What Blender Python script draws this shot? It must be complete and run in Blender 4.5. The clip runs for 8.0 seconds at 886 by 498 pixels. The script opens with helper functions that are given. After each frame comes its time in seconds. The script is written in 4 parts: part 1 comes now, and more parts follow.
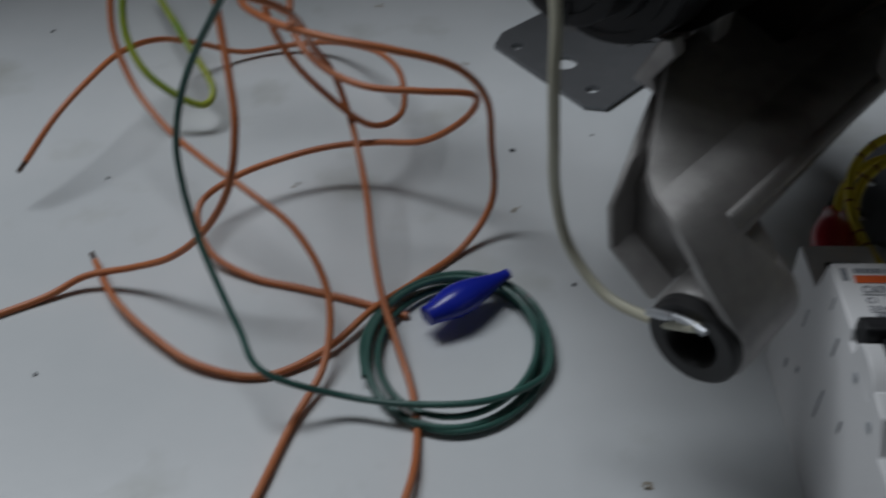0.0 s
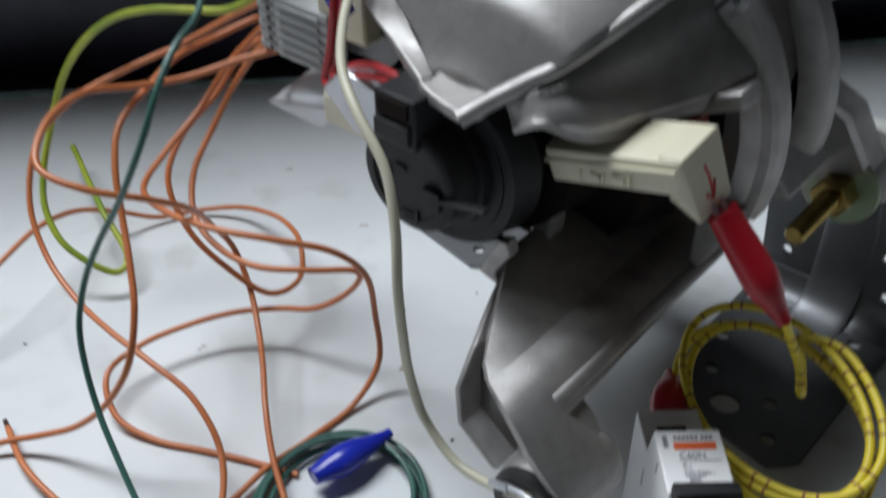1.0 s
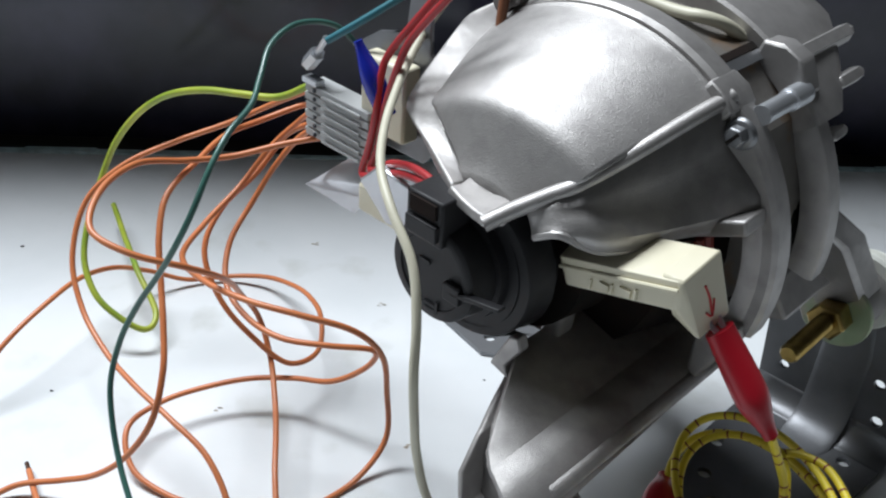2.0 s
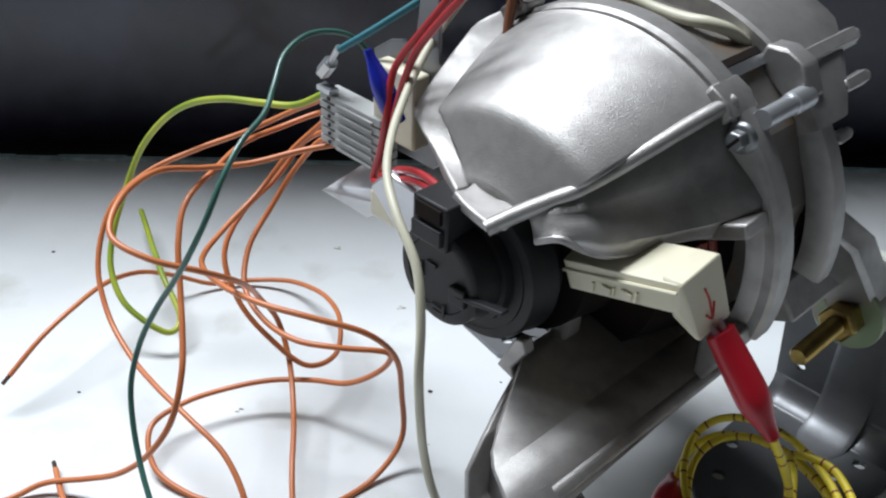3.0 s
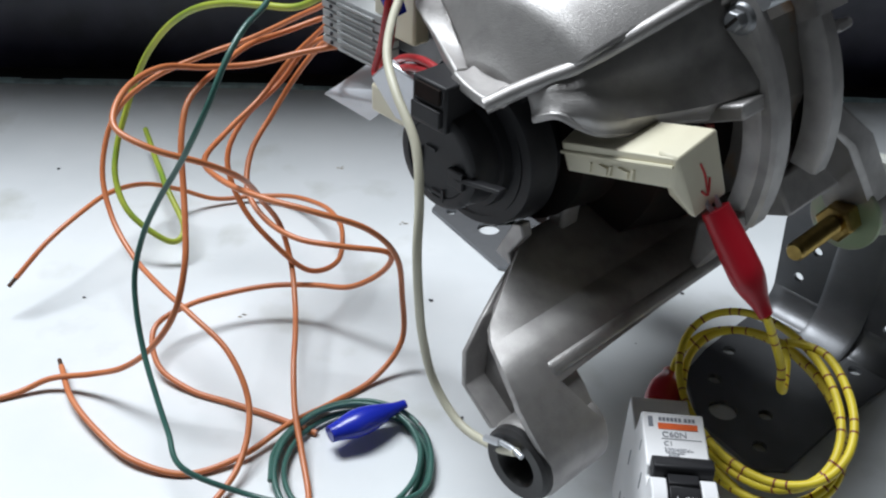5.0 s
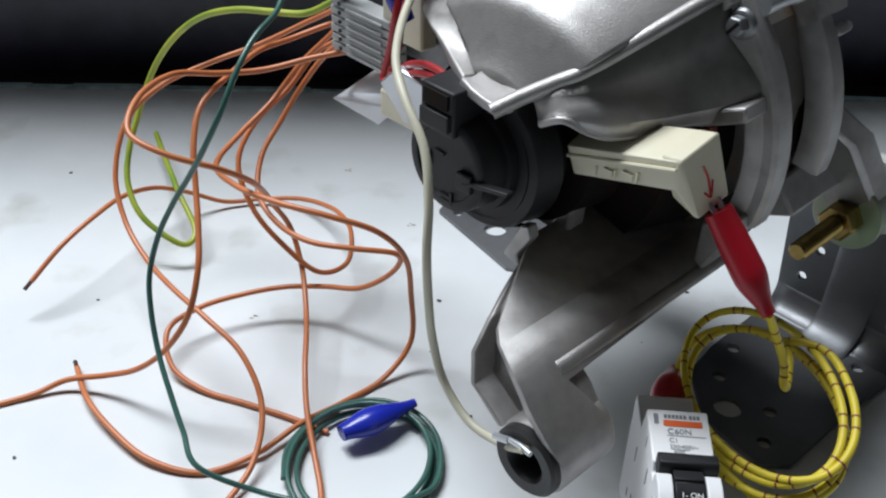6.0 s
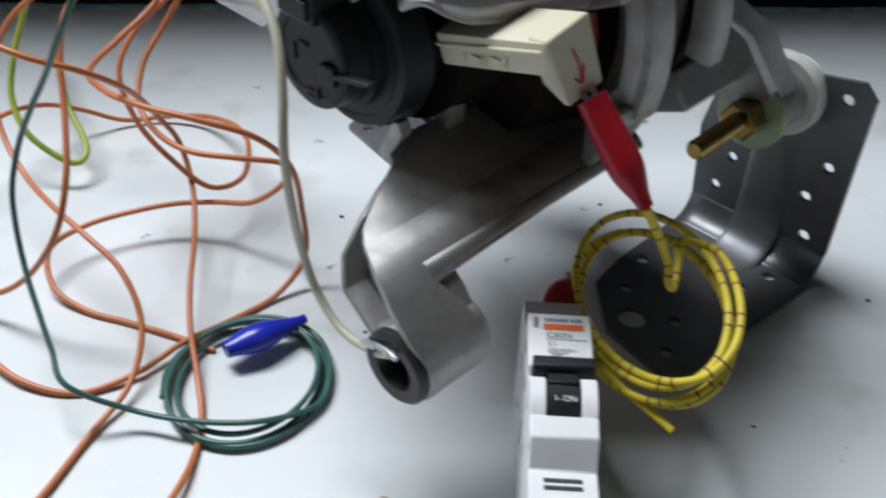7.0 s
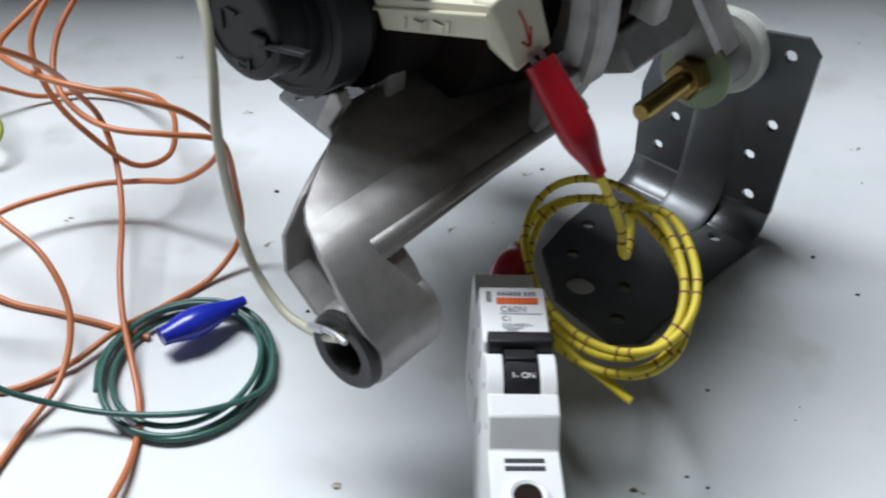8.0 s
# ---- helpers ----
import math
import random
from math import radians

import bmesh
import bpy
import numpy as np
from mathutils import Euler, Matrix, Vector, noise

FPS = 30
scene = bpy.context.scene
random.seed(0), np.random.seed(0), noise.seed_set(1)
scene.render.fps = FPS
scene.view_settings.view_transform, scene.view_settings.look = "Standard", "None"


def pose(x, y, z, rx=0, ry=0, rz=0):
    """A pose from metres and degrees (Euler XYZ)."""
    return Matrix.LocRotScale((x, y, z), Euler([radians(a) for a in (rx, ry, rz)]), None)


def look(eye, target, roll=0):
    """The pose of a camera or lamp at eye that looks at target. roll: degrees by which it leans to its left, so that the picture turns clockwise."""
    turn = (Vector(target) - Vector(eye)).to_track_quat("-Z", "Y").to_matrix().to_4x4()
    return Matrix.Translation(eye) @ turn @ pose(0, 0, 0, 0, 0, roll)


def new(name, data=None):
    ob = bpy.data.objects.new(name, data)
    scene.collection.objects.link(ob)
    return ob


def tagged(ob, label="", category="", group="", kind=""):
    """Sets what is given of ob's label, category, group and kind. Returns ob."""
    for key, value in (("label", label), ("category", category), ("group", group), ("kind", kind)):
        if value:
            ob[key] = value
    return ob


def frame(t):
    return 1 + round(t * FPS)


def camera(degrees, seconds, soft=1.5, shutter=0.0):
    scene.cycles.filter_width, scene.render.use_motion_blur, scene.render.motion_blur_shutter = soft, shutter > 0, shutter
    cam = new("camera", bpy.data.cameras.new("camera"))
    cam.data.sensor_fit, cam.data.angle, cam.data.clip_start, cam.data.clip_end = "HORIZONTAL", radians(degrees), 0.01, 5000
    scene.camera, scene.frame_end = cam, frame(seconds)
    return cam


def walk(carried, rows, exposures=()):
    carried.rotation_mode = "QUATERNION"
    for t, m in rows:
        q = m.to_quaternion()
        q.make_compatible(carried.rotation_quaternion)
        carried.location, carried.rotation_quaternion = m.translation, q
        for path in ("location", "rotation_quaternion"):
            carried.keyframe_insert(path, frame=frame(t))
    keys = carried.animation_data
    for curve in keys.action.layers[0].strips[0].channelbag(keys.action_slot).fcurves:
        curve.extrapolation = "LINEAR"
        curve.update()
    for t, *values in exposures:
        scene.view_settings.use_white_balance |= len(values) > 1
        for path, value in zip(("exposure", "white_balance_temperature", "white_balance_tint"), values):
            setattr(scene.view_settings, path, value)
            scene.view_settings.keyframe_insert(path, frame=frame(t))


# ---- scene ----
SOFT = 2.2
EXPO = [(0.0, -2.05), (0.5, -1.28), (1.0, -0.72), (1.5, -0.24), (4.0, -0.16), (4.5, -0.22), (6.0, -0.38), (7.0, -0.42), (8.0, -0.27)]
cam = camera(48.4, 8.0, soft=SOFT, shutter=0.5)
PATH = [
    (0, (0.0216, 0.0045, 0.2147), (0.0156, 0.1491, 0.0765), -1.46),
    (0.5, (0.0402, 0.0050, 0.2164), (0.0452, 0.1560, 0.0853), -1.29),
    (1, (0.0456, -0.0050, 0.2510), (0.0485, 0.1527, 0.1280), -0.32),
    (1.5, (0.0418, -0.0146, 0.2645), (0.0468, 0.1518, 0.1536), 3.67),
    (3, (0.0520, -0.0222, 0.2702), (0.0444, 0.1443, 0.1596), 2.40),
    (3.5, (0.0565, -0.0308, 0.2730), (0.0486, 0.1361, 0.1632), 2.05),
    (4, (0.0540, -0.0409, 0.2628), (0.0471, 0.1263, 0.1532), 2.63),
    (4.5, (0.0562, -0.0365, 0.2507), (0.0480, 0.1265, 0.1351), 2.74),
    (6, (0.0551, -0.0424, 0.2564), (0.0456, 0.1202, 0.1403), 2.00),
    (6.5, (0.0703, -0.0380, 0.2427), (0.0593, 0.1221, 0.1234), 1.41),
    (7, (0.0852, -0.0354, 0.2378), (0.0809, 0.1208, 0.1130), 2.09),
    (7.5, (0.0983, -0.0342, 0.2352), (0.1029, 0.1204, 0.1084), 2.62),
    (8, (0.0807, -0.0247, 0.2328), (0.0907, 0.1269, 0.1028), 3.31),
]
walk(cam, [(t, look(eye, target, roll)) for t, eye, target, roll in PATH], EXPO)

# ---- world and light ----
world = bpy.data.worlds.new("world")
scene.world = world
world.use_nodes = True
wn = world.node_tree.nodes
sky = wn.new("ShaderNodeTexSky")
sky.sky_type = "NISHITA"
sky.sun_disc = False
sky.sun_elevation = radians(35)
sky.sun_rotation = radians(-60)
wn["Background"].inputs[1].default_value = 0.05
world.node_tree.links.new(sky.outputs[0], wn["Background"].inputs[0])


def area_lamp(name, eye, target, w, h, power, color):
    data = bpy.data.lights.new(name, "AREA")
    data.shape, data.size, data.size_y, data.energy, data.color = "RECTANGLE", w, h, power, color
    ob = new(name, data)
    ob.matrix_world = look(eye, target)
    return ob


# one long ceiling lamp; the tall panel keeps part of it off the back of the table
area_lamp("ceiling_light", (-0.72, 0.74, 1.70), (-0.72, 0.7401, 0.0), 1.2, 0.42, 78, (0.89, 0.945, 1.0))


# ---- materials ----
def material(name, color, rough=0.5, metal=0.0, dark=None, scale=40.0, amount=0.5, bump=0.0, bump_scale=400.0, stain=None, stain_scale=8.0, stain_lo=0.55, stain_hi=0.75, rough_var=0.0, spec=0.5, per_object=0.0):
    m = bpy.data.materials.new(name)
    m.use_nodes = True
    nt = m.node_tree
    n, l = nt.nodes, nt.links
    b = n["Principled BSDF"]
    b.inputs["Metallic"].default_value = metal
    b.inputs["Roughness"].default_value = rough
    b.inputs["Specular IOR Level"].default_value = spec
    tc = n.new("ShaderNodeTexCoord")
    tex = n.new("ShaderNodeTexNoise")
    tex.inputs["Scale"].default_value = scale
    tex.inputs["Detail"].default_value = 6
    l.new(tc.outputs["Object"], tex.inputs["Vector"])
    mix = n.new("ShaderNodeMix")
    mix.data_type = "RGBA"
    mix.inputs["A"].default_value = (*color, 1)
    d = dark or tuple(c * 0.75 for c in color)
    mix.inputs["B"].default_value = (*d, 1)
    ramp = n.new("ShaderNodeMapRange")
    ramp.inputs["From Min"].default_value, ramp.inputs["From Max"].default_value = 0.4, 0.7
    ramp.inputs["To Max"].default_value = amount
    l.new(tex.outputs["Fac"], ramp.inputs["Value"])
    l.new(ramp.outputs[0], mix.inputs["Factor"])
    out = mix.outputs["Result"]
    if stain:
        t2 = n.new("ShaderNodeTexNoise")
        t2.inputs["Scale"].default_value, t2.inputs["Detail"].default_value = stain_scale, 8
        l.new(tc.outputs["Object"], t2.inputs["Vector"])
        r2 = n.new("ShaderNodeMapRange")
        r2.inputs["From Min"].default_value, r2.inputs["From Max"].default_value = stain_lo, stain_hi
        l.new(t2.outputs["Fac"], r2.inputs["Value"])
        m2 = n.new("ShaderNodeMix")
        m2.data_type = "RGBA"
        l.new(r2.outputs[0], m2.inputs["Factor"])
        l.new(out, m2.inputs["A"])
        m2.inputs["B"].default_value = (*stain, 1)
        out = m2.outputs["Result"]
    l.new(out, b.inputs["Base Color"])
    if rough_var:
        r3 = n.new("ShaderNodeMapRange")
        r3.inputs["To Min"].default_value, r3.inputs["To Max"].default_value = rough - rough_var, rough + rough_var
        l.new(tex.outputs["Fac"], r3.inputs["Value"])
        l.new(r3.outputs[0], b.inputs["Roughness"])
    if bump:
        t3 = n.new("ShaderNodeTexNoise")
        t3.inputs["Scale"].default_value, t3.inputs["Detail"].default_value = bump_scale, 4
        l.new(tc.outputs["Object"], t3.inputs["Vector"])
        bp = n.new("ShaderNodeBump")
        bp.inputs["Strength"].default_value, bp.inputs["Distance"].default_value = bump, 0.0004
        l.new(t3.outputs["Fac"], bp.inputs["Height"])
        l.new(bp.outputs[0], b.inputs["Normal"])
    return m


TABLE = material("table_laminate", (0.72, 0.74, 0.755), 0.32, 0, (0.61, 0.64, 0.655), 14, 0.8, 0.12, 260, (0.50, 0.51, 0.48), 26, 0.58, 0.8, 0.1)
# cyan lightened so the colour carries the highlight along the edge
EDGE = material("table_edge_glint", (0.66, 0.86, 0.88), 0.4, 0, (0.25, 0.36, 0.38), 120, 0.7)
CAST = material("cast_aluminium", (0.42, 0.406, 0.398), 0.48, 0.72, (0.32, 0.308, 0.302), 160, 0.8, 0.36, 2600, (0.2, 0.19, 0.18), 34, 0.6, 0.8, 0.08)
STEEL = material("grey_steel", (0.22, 0.225, 0.235), 0.42, 0.7, (0.15, 0.155, 0.165), 60, 0.6, 0.15, 700, (0.2, 0.16, 0.12), 40, 0.68, 0.85, 0.1)
ZINC = material("zinc_steel", (0.6, 0.62, 0.65), 0.42, 0.85, (0.45, 0.47, 0.5), 80, 0.5)
BRASS = material("yellow_zinc", (0.42, 0.30, 0.10), 0.32, 1.0, (0.2, 0.13, 0.05), 150, 0.7, 0.2, 900)
WASHER = material("iridescent_washer", (0.34, 0.44, 0.28), 0.38, 0.35, (0.50, 0.34, 0.37), 70, 0.9)
RUST = material("rusty_core", (0.22, 0.205, 0.19), 0.5, 0.6, (0.15, 0.14, 0.13), 90, 0.7, 0.3, 900, (0.24, 0.135, 0.06), 60, 0.53, 0.68)
BLACK = material("black_plastic", (0.012, 0.012, 0.014), 0.5, 0, (0.024, 0.024, 0.026), 80, 0.6, 0.15, 900, spec=0.3)
# near-black, low sheen: the motor's inner shade is put into this colour
DARK = material("shade_black", (0.012, 0.011, 0.010), 0.9, 0.0, (0.03, 0.013, 0.01), 70, 0.5, spec=0.15)
RUBBER = material("black_rubber", (0.018, 0.017, 0.018), 0.5, 0, (0.03, 0.03, 0.03), 200, 0.6, 0.2, 1200)
CREAM = material("cream_plastic", (0.72, 0.68, 0.53), 0.4, 0, (0.6, 0.55, 0.4), 60, 0.5, 0.1, 700, (0.4, 0.36, 0.25), 70, 0.64, 0.8)
WHITE = material("white_plastic", (0.80, 0.80, 0.81), 0.38, 0, (0.74, 0.74, 0.75), 40, 0.5, 0.06, 900)
GREYP = material("grey_plastic", (0.42, 0.43, 0.43), 0.45, 0, (0.32, 0.33, 0.33), 100, 0.5, 0.1, 900)
NYLON = material("white_nylon", (0.74, 0.75, 0.7), 0.35, 0, (0.62, 0.64, 0.55), 90, 0.6)
ORANGE = material("orange_wire", (0.58, 0.19, 0.07), 0.38, 0, (0.46, 0.12, 0.04), 90, 0.5)
GREEN = material("green_wire", (0.05, 0.14, 0.115), 0.28, 0, (0.035, 0.09, 0.08), 60, 0.8, stain=(0.1, 0.02, 0.03), stain_scale=140, stain_lo=0.7, stain_hi=0.72)
LIME = material("green_yellow_wire", (0.4, 0.45, 0.05), 0.4, 0, (0.16, 0.28, 0.03), 50, 0.9)
WIREW = material("off_white_wire", (0.6, 0.58, 0.46), 0.45, 0, (0.45, 0.42, 0.32), 60, 0.6)
REDW = material("red_wire", (0.42, 0.035, 0.04), 0.35, 0, (0.3, 0.02, 0.025), 80, 0.5)
YELLOW = material("yellow_wire", (0.72, 0.58, 0.035), 0.45, 0, (0.55, 0.42, 0.03), 80, 0.5)
MARK = material("dark_red_mark", (0.2, 0.03, 0.02), 0.5)
REDC = material("red_vinyl", (0.45, 0.012, 0.025), 0.3, 0, (0.36, 0.01, 0.02), 60, 0.5, 0.08, 300)
BLUEC = material("blue_vinyl", (0.015, 0.03, 0.42), 0.25, 0, (0.01, 0.02, 0.3), 60, 0.5, 0.08, 300)
SMUDGE = material("brown_smudge", (0.36, 0.31, 0.24), 0.6, 0, (0.5, 0.46, 0.4), 900, 0.8)
BROWNW = material("brown_wire", (0.22, 0.09, 0.045), 0.4, 0, (0.15, 0.06, 0.03), 80, 0.5)
COPPER = material("dark_copper", (0.1, 0.06, 0.045), 0.5, 0.8)
INK = material("black_ink", (0.03, 0.03, 0.04), 0.5)
GREYINK = material("grey_ink", (0.2, 0.21, 0.24), 0.5)
REDINK = material("red_ink", (0.5, 0.02, 0.02), 0.5)
ORANGEL = material("orange_print", (0.75, 0.13, 0.03), 0.45)
# bluish and reddish blotches put faint reflections into the glass colour
GLOSS = material("black_gloss_reflections", (0.016, 0.016, 0.026), 0.12, 0, (0.065, 0.06, 0.11), 11, 0.9, stain=(0.05, 0.022, 0.022), stain_scale=7, stain_lo=0.6, stain_hi=0.8)
GALV = material("galvanised_sheet", (0.70, 0.72, 0.76), 0.42, 0.1, (0.6, 0.62, 0.66), 70, 0.5, 0.08, 700)
FRAMEB = material("dark_frame", (0.02, 0.016, 0.014), 0.5)
# dark grey for the unseen walls and ceiling, to hold down bounced light
WALLM = material("dim_room_grey", (0.17, 0.17, 0.165), 0.8, 0, (0.15, 0.15, 0.145), 3, 0.5)
FLOORM = material("floor_tiles", (0.16, 0.14, 0.12), 0.5, 0, (0.11, 0.1, 0.09), 6, 0.6)

# ---- helpers ----
ANG = radians(48)
AX = Vector((math.cos(ANG), math.sin(ANG), 0))
SX = Vector((math.sin(ANG), -math.cos(ANG), 0))
MOTOR = Matrix(((AX.x, SX.x, 0, 0), (AX.y, SX.y, 0, 0), (0, 0, 1, 0), (0, 0, 0, 1)))  # axis, side, up
S0, Z0 = -0.101, 0.111


def L(c, s, z):
    return AX * c + SX * s + Vector((0, 0, z))


def rad(c, r, a):
    a = radians(a)
    return L(c, S0 + r * math.cos(a), Z0 + r * math.sin(a))


def thing(name, label, category, group="", at=(0, 0, 0)):
    ob = new(name)
    ob.location = at
    ob.empty_display_size = 0.01
    return tagged(ob, label, category, group)


def finish(bm, smooth=40):
    bmesh.ops.recalc_face_normals(bm, faces=bm.faces)
    for f in bm.faces:
        f.smooth = True
    for e in bm.edges:
        if len(e.link_faces) == 2 and e.calc_face_angle(0) > radians(smooth):
            e.smooth = False


def part(name, bm, mat, parent=None, label="", smooth=40, bevel=0.0, segments=2):
    finish(bm, smooth)
    me = bpy.data.meshes.new(name)
    bm.to_mesh(me)
    bm.free()
    me.materials.append(mat)
    ob = new(name, me)
    if parent:
        ob.parent = parent
        ob.matrix_parent_inverse = Matrix.Translation(-parent.location)
    if bevel:
        mod = ob.modifiers.new("bevel", "BEVEL")
        mod.width, mod.segments, mod.limit_method, mod.angle_limit = bevel, segments, "ANGLE", radians(35)
    if label:
        ob["label"] = label
    return ob


def box(bm, lo, hi, m=Matrix()):
    vs = [bm.verts.new(m @ Vector((x, y, z))) for x in (lo[0], hi[0]) for y in (lo[1], hi[1]) for z in (lo[2], hi[2])]
    for q in ((0, 1, 3, 2), (4, 6, 7, 5), (0, 4, 5, 1), (2, 3, 7, 6), (0, 2, 6, 4), (1, 5, 7, 3)):
        bm.faces.new([vs[i] for i in q])
    return bm


def prism(bm, outline, a, b, place):
    """Extrude a closed outline of (u, v) from a to b; place(u, v, w) gives the point."""
    lo = [bm.verts.new(place(u, v, a)) for u, v in outline]
    hi = [bm.verts.new(place(u, v, b)) for u, v in outline]
    bm.faces.new(lo)
    bm.faces.new(hi[::-1])
    n = len(outline)
    for i in range(n):
        bm.faces.new((lo[i], lo[(i + 1) % n], hi[(i + 1) % n], hi[i]))
    return bm


def rings(bm, loops, closed=True, caps=True):
    """Skin a run of equal loops of points."""
    made = [[bm.verts.new(p) for p in loop] for loop in loops]
    n = len(made[0])
    for a, b in zip(made, made[1:]):
        for i in range(n if closed else n - 1):
            bm.faces.new((a[i], a[(i + 1) % n], b[(i + 1) % n], b[i]))
    if caps and closed:
        bm.faces.new(made[0][::-1])
        bm.faces.new(made[-1])
    return bm


def lathe(bm, profile, s=S0, z=Z0, a0=0, a1=360, n=48, caps=False):
    """Turn a profile of (c, r) about the line through (s, z) along the motor's axis."""
    full = abs(a1 - a0) >= 360
    k = n if full else n + 1
    loops = [[L(c, s + r * math.cos(t), z + r * math.sin(t)) for t in (radians(a0 + (a1 - a0) * i / n) for i in range(k))] for c, r in profile]
    return rings(bm, loops, closed=full, caps=caps)


def smooth_path(points, steps=8):
    p = [Vector(q) for q in points]
    p = [p[0] * 2 - p[1], *p, p[-1] * 2 - p[-2]]
    out = []
    for a, b, c, d in zip(p, p[1:], p[2:], p[3:]):
        for i in range(steps):
            t = i / steps
            out.append(0.5 * ((2 * b) + (c - a) * t + (2 * a - 5 * b + 4 * c - d) * t * t + (3 * b - a - 3 * c + d) * t ** 3))
    out.append(p[-2])
    return out


def sweep(bm, path, r, sides=10, caps=True):
    """A tube along a path; r is a number or one radius a point."""
    n = len(path)
    up = Vector((0, 0, 1))
    loops = []
    side = None
    for i, p in enumerate(path):
        d = (path[min(i + 1, n - 1)] - path[max(i - 1, 0)]).normalized()
        side = d.cross(up) if side is None else side - d * side.dot(d)
        if side.length < 1e-6:
            side = d.orthogonal()
        side.normalize()
        nrm = side.cross(d)
        rr = r[i] if isinstance(r, (list, tuple)) else r
        loops.append([p + side * (rr * math.cos(t)) + nrm * (rr * math.sin(t)) for t in (2 * math.pi * k / sides for k in range(sides))])
    return rings(bm, loops, caps=caps)


def wire(name, points, r, mat, parent=None, label="", steps=8):
    return part(name, sweep(bmesh.new(), smooth_path(points, steps), r), mat, parent, label)


# ---- setting ----
EDGE_A, EDGE_B = Vector((-0.9, 0.3775, 0)), Vector((1.2, 0.5915, 0))
TY = (EDGE_B - EDGE_A).normalized()
TN = Vector((-TY.y, TY.x, 0))


def table_point(u, v, z):
    return EDGE_A + TY * u - TN * v + Vector((0, 0, z))


bm = prism(bmesh.new(), [(0, 0.003), (2.1, 0.003), (2.1, 1.1), (0, 1.1)], -0.018, 0.0, table_point)
tabletop = tagged(part("tabletop", bm, TABLE), "white laminate tabletop with faint stains and specks", "table", kind="structure")
# the edge strip, chipped along its length
bm = bmesh.new()
random.seed(5)
u = 0.0
while u < 2.1:
    w = random.uniform(0.01, 0.05)
    z = random.uniform(0.0008, 0.0019)
    prism(bm, [(u, random.uniform(-0.0016, 0.0)), (u + w, random.uniform(-0.0016, 0.0)), (u + w, 0.003), (u, 0.003)], -0.018, z, table_point)
    u += w + 0.0003
tagged(part("trim", bm, EDGE), "chipped pale cyan edge strip of the tabletop, lightened for its highlight", "trim", kind="structure")

panel = thing("glossy_panel", "black glossy glass panel standing behind the table, faint reflections in its colour", "panel", at=table_point(1.0, -0.026, -0.75))
bm = prism(bmesh.new(), [(0, -0.022), (2.1, -0.022), (2.1, -0.03), (0, -0.03)], -0.748, 0.445, table_point)
part("glass", bm, GLOSS, panel)
bm = prism(bmesh.new(), [(0, -0.005), (2.1, -0.005), (2.1, -0.022), (0, -0.022)], -0.05, -0.002, table_point)
part("bottom_frame", bm, FRAMEB, panel, "dark brown bottom frame", bevel=0.001)

# unseen walls, added to set the fill and give metal dark reflections
for name, lo, hi in (("wall_east", (2.0, -2.0, -0.75), (2.1, 1.6, 1.75)), ("wall_south", (-1.5, -2.1, -0.75), (2.1, -2.0, 1.75)), ("wall_west", (-1.6, -2.1, -0.75), (-1.5, 1.7, 1.75))):
    tagged(part(name, box(bmesh.new(), lo, hi), WALLM), "unseen dark grey wall that limits the fill light", "wall", kind="structure")
# unseen wall; its opening is added to let in a little sky light
bm = bmesh.new()
for lo, hi in (((-1.5, 1.6, -0.75), (-1.15, 1.7, 1.75)), ((0.25, 1.6, -0.75), (2.1, 1.7, 1.75)), ((-1.15, 1.6, -0.75), (0.25, 1.7, 0.45)), ((-1.15, 1.6, 1.55), (0.25, 1.7, 1.75))):
    box(bm, lo, hi)
tagged(part("wall_north", bm, WALLM), "unseen dark grey wall with an opening added for weak sky light", "wall", kind="structure")
tagged(part("floor", box(bmesh.new(), (-1.6, -2.1, -0.8), (2.1, 1.7, -0.75)), FLOORM), "plain brown-grey floor", "floor", kind="structure")
tagged(part("ceiling", box(bmesh.new(), (-1.6, -2.1, 1.75), (2.1, 1.7, 1.8)), WALLM), "unseen dark grey ceiling that limits the fill light", "ceiling", kind="structure")

# dark crumbs on the tabletop
random.seed(11)
bm = bmesh.new()
spots = [(0.1664, 0.1468), (0.18, 0.1799), (0.208, 0.1732), (0.0904, 0.2287), (0.2703, 0.2916), (0.0904, 0.2283), (0.0524, 0.2134), (0.1806, 0.1798), (0.172, 0.143), (0.205, 0.168), (0.235, 0.245), (0.245, 0.225), (0.118, 0.262)]
spots += [(random.uniform(-0.2, 0.32), random.uniform(0.1, 0.42)) for _ in range(14)]
for x, y in spots:
    r = random.uniform(0.0003, 0.0009)
    k = random.uniform(0, 3)
    pts = [(x + r * random.uniform(0.6, 1.6) * math.cos(a + k), y + r * random.uniform(0.5, 1.0) * math.sin(a + k)) for a in (0, 1.05, 2.1, 3.14, 4.2, 5.24)]
    prism(bm, pts, 0.0001, r * 0.7, lambda u, v, w: Vector((u, v, w)))
tagged(part("crumbs", bm, INK), "small dark crumbs scattered on the white tabletop", "crumbs", kind="stuff")

# faint brown smudges wiped over the laminate
bm = bmesh.new()
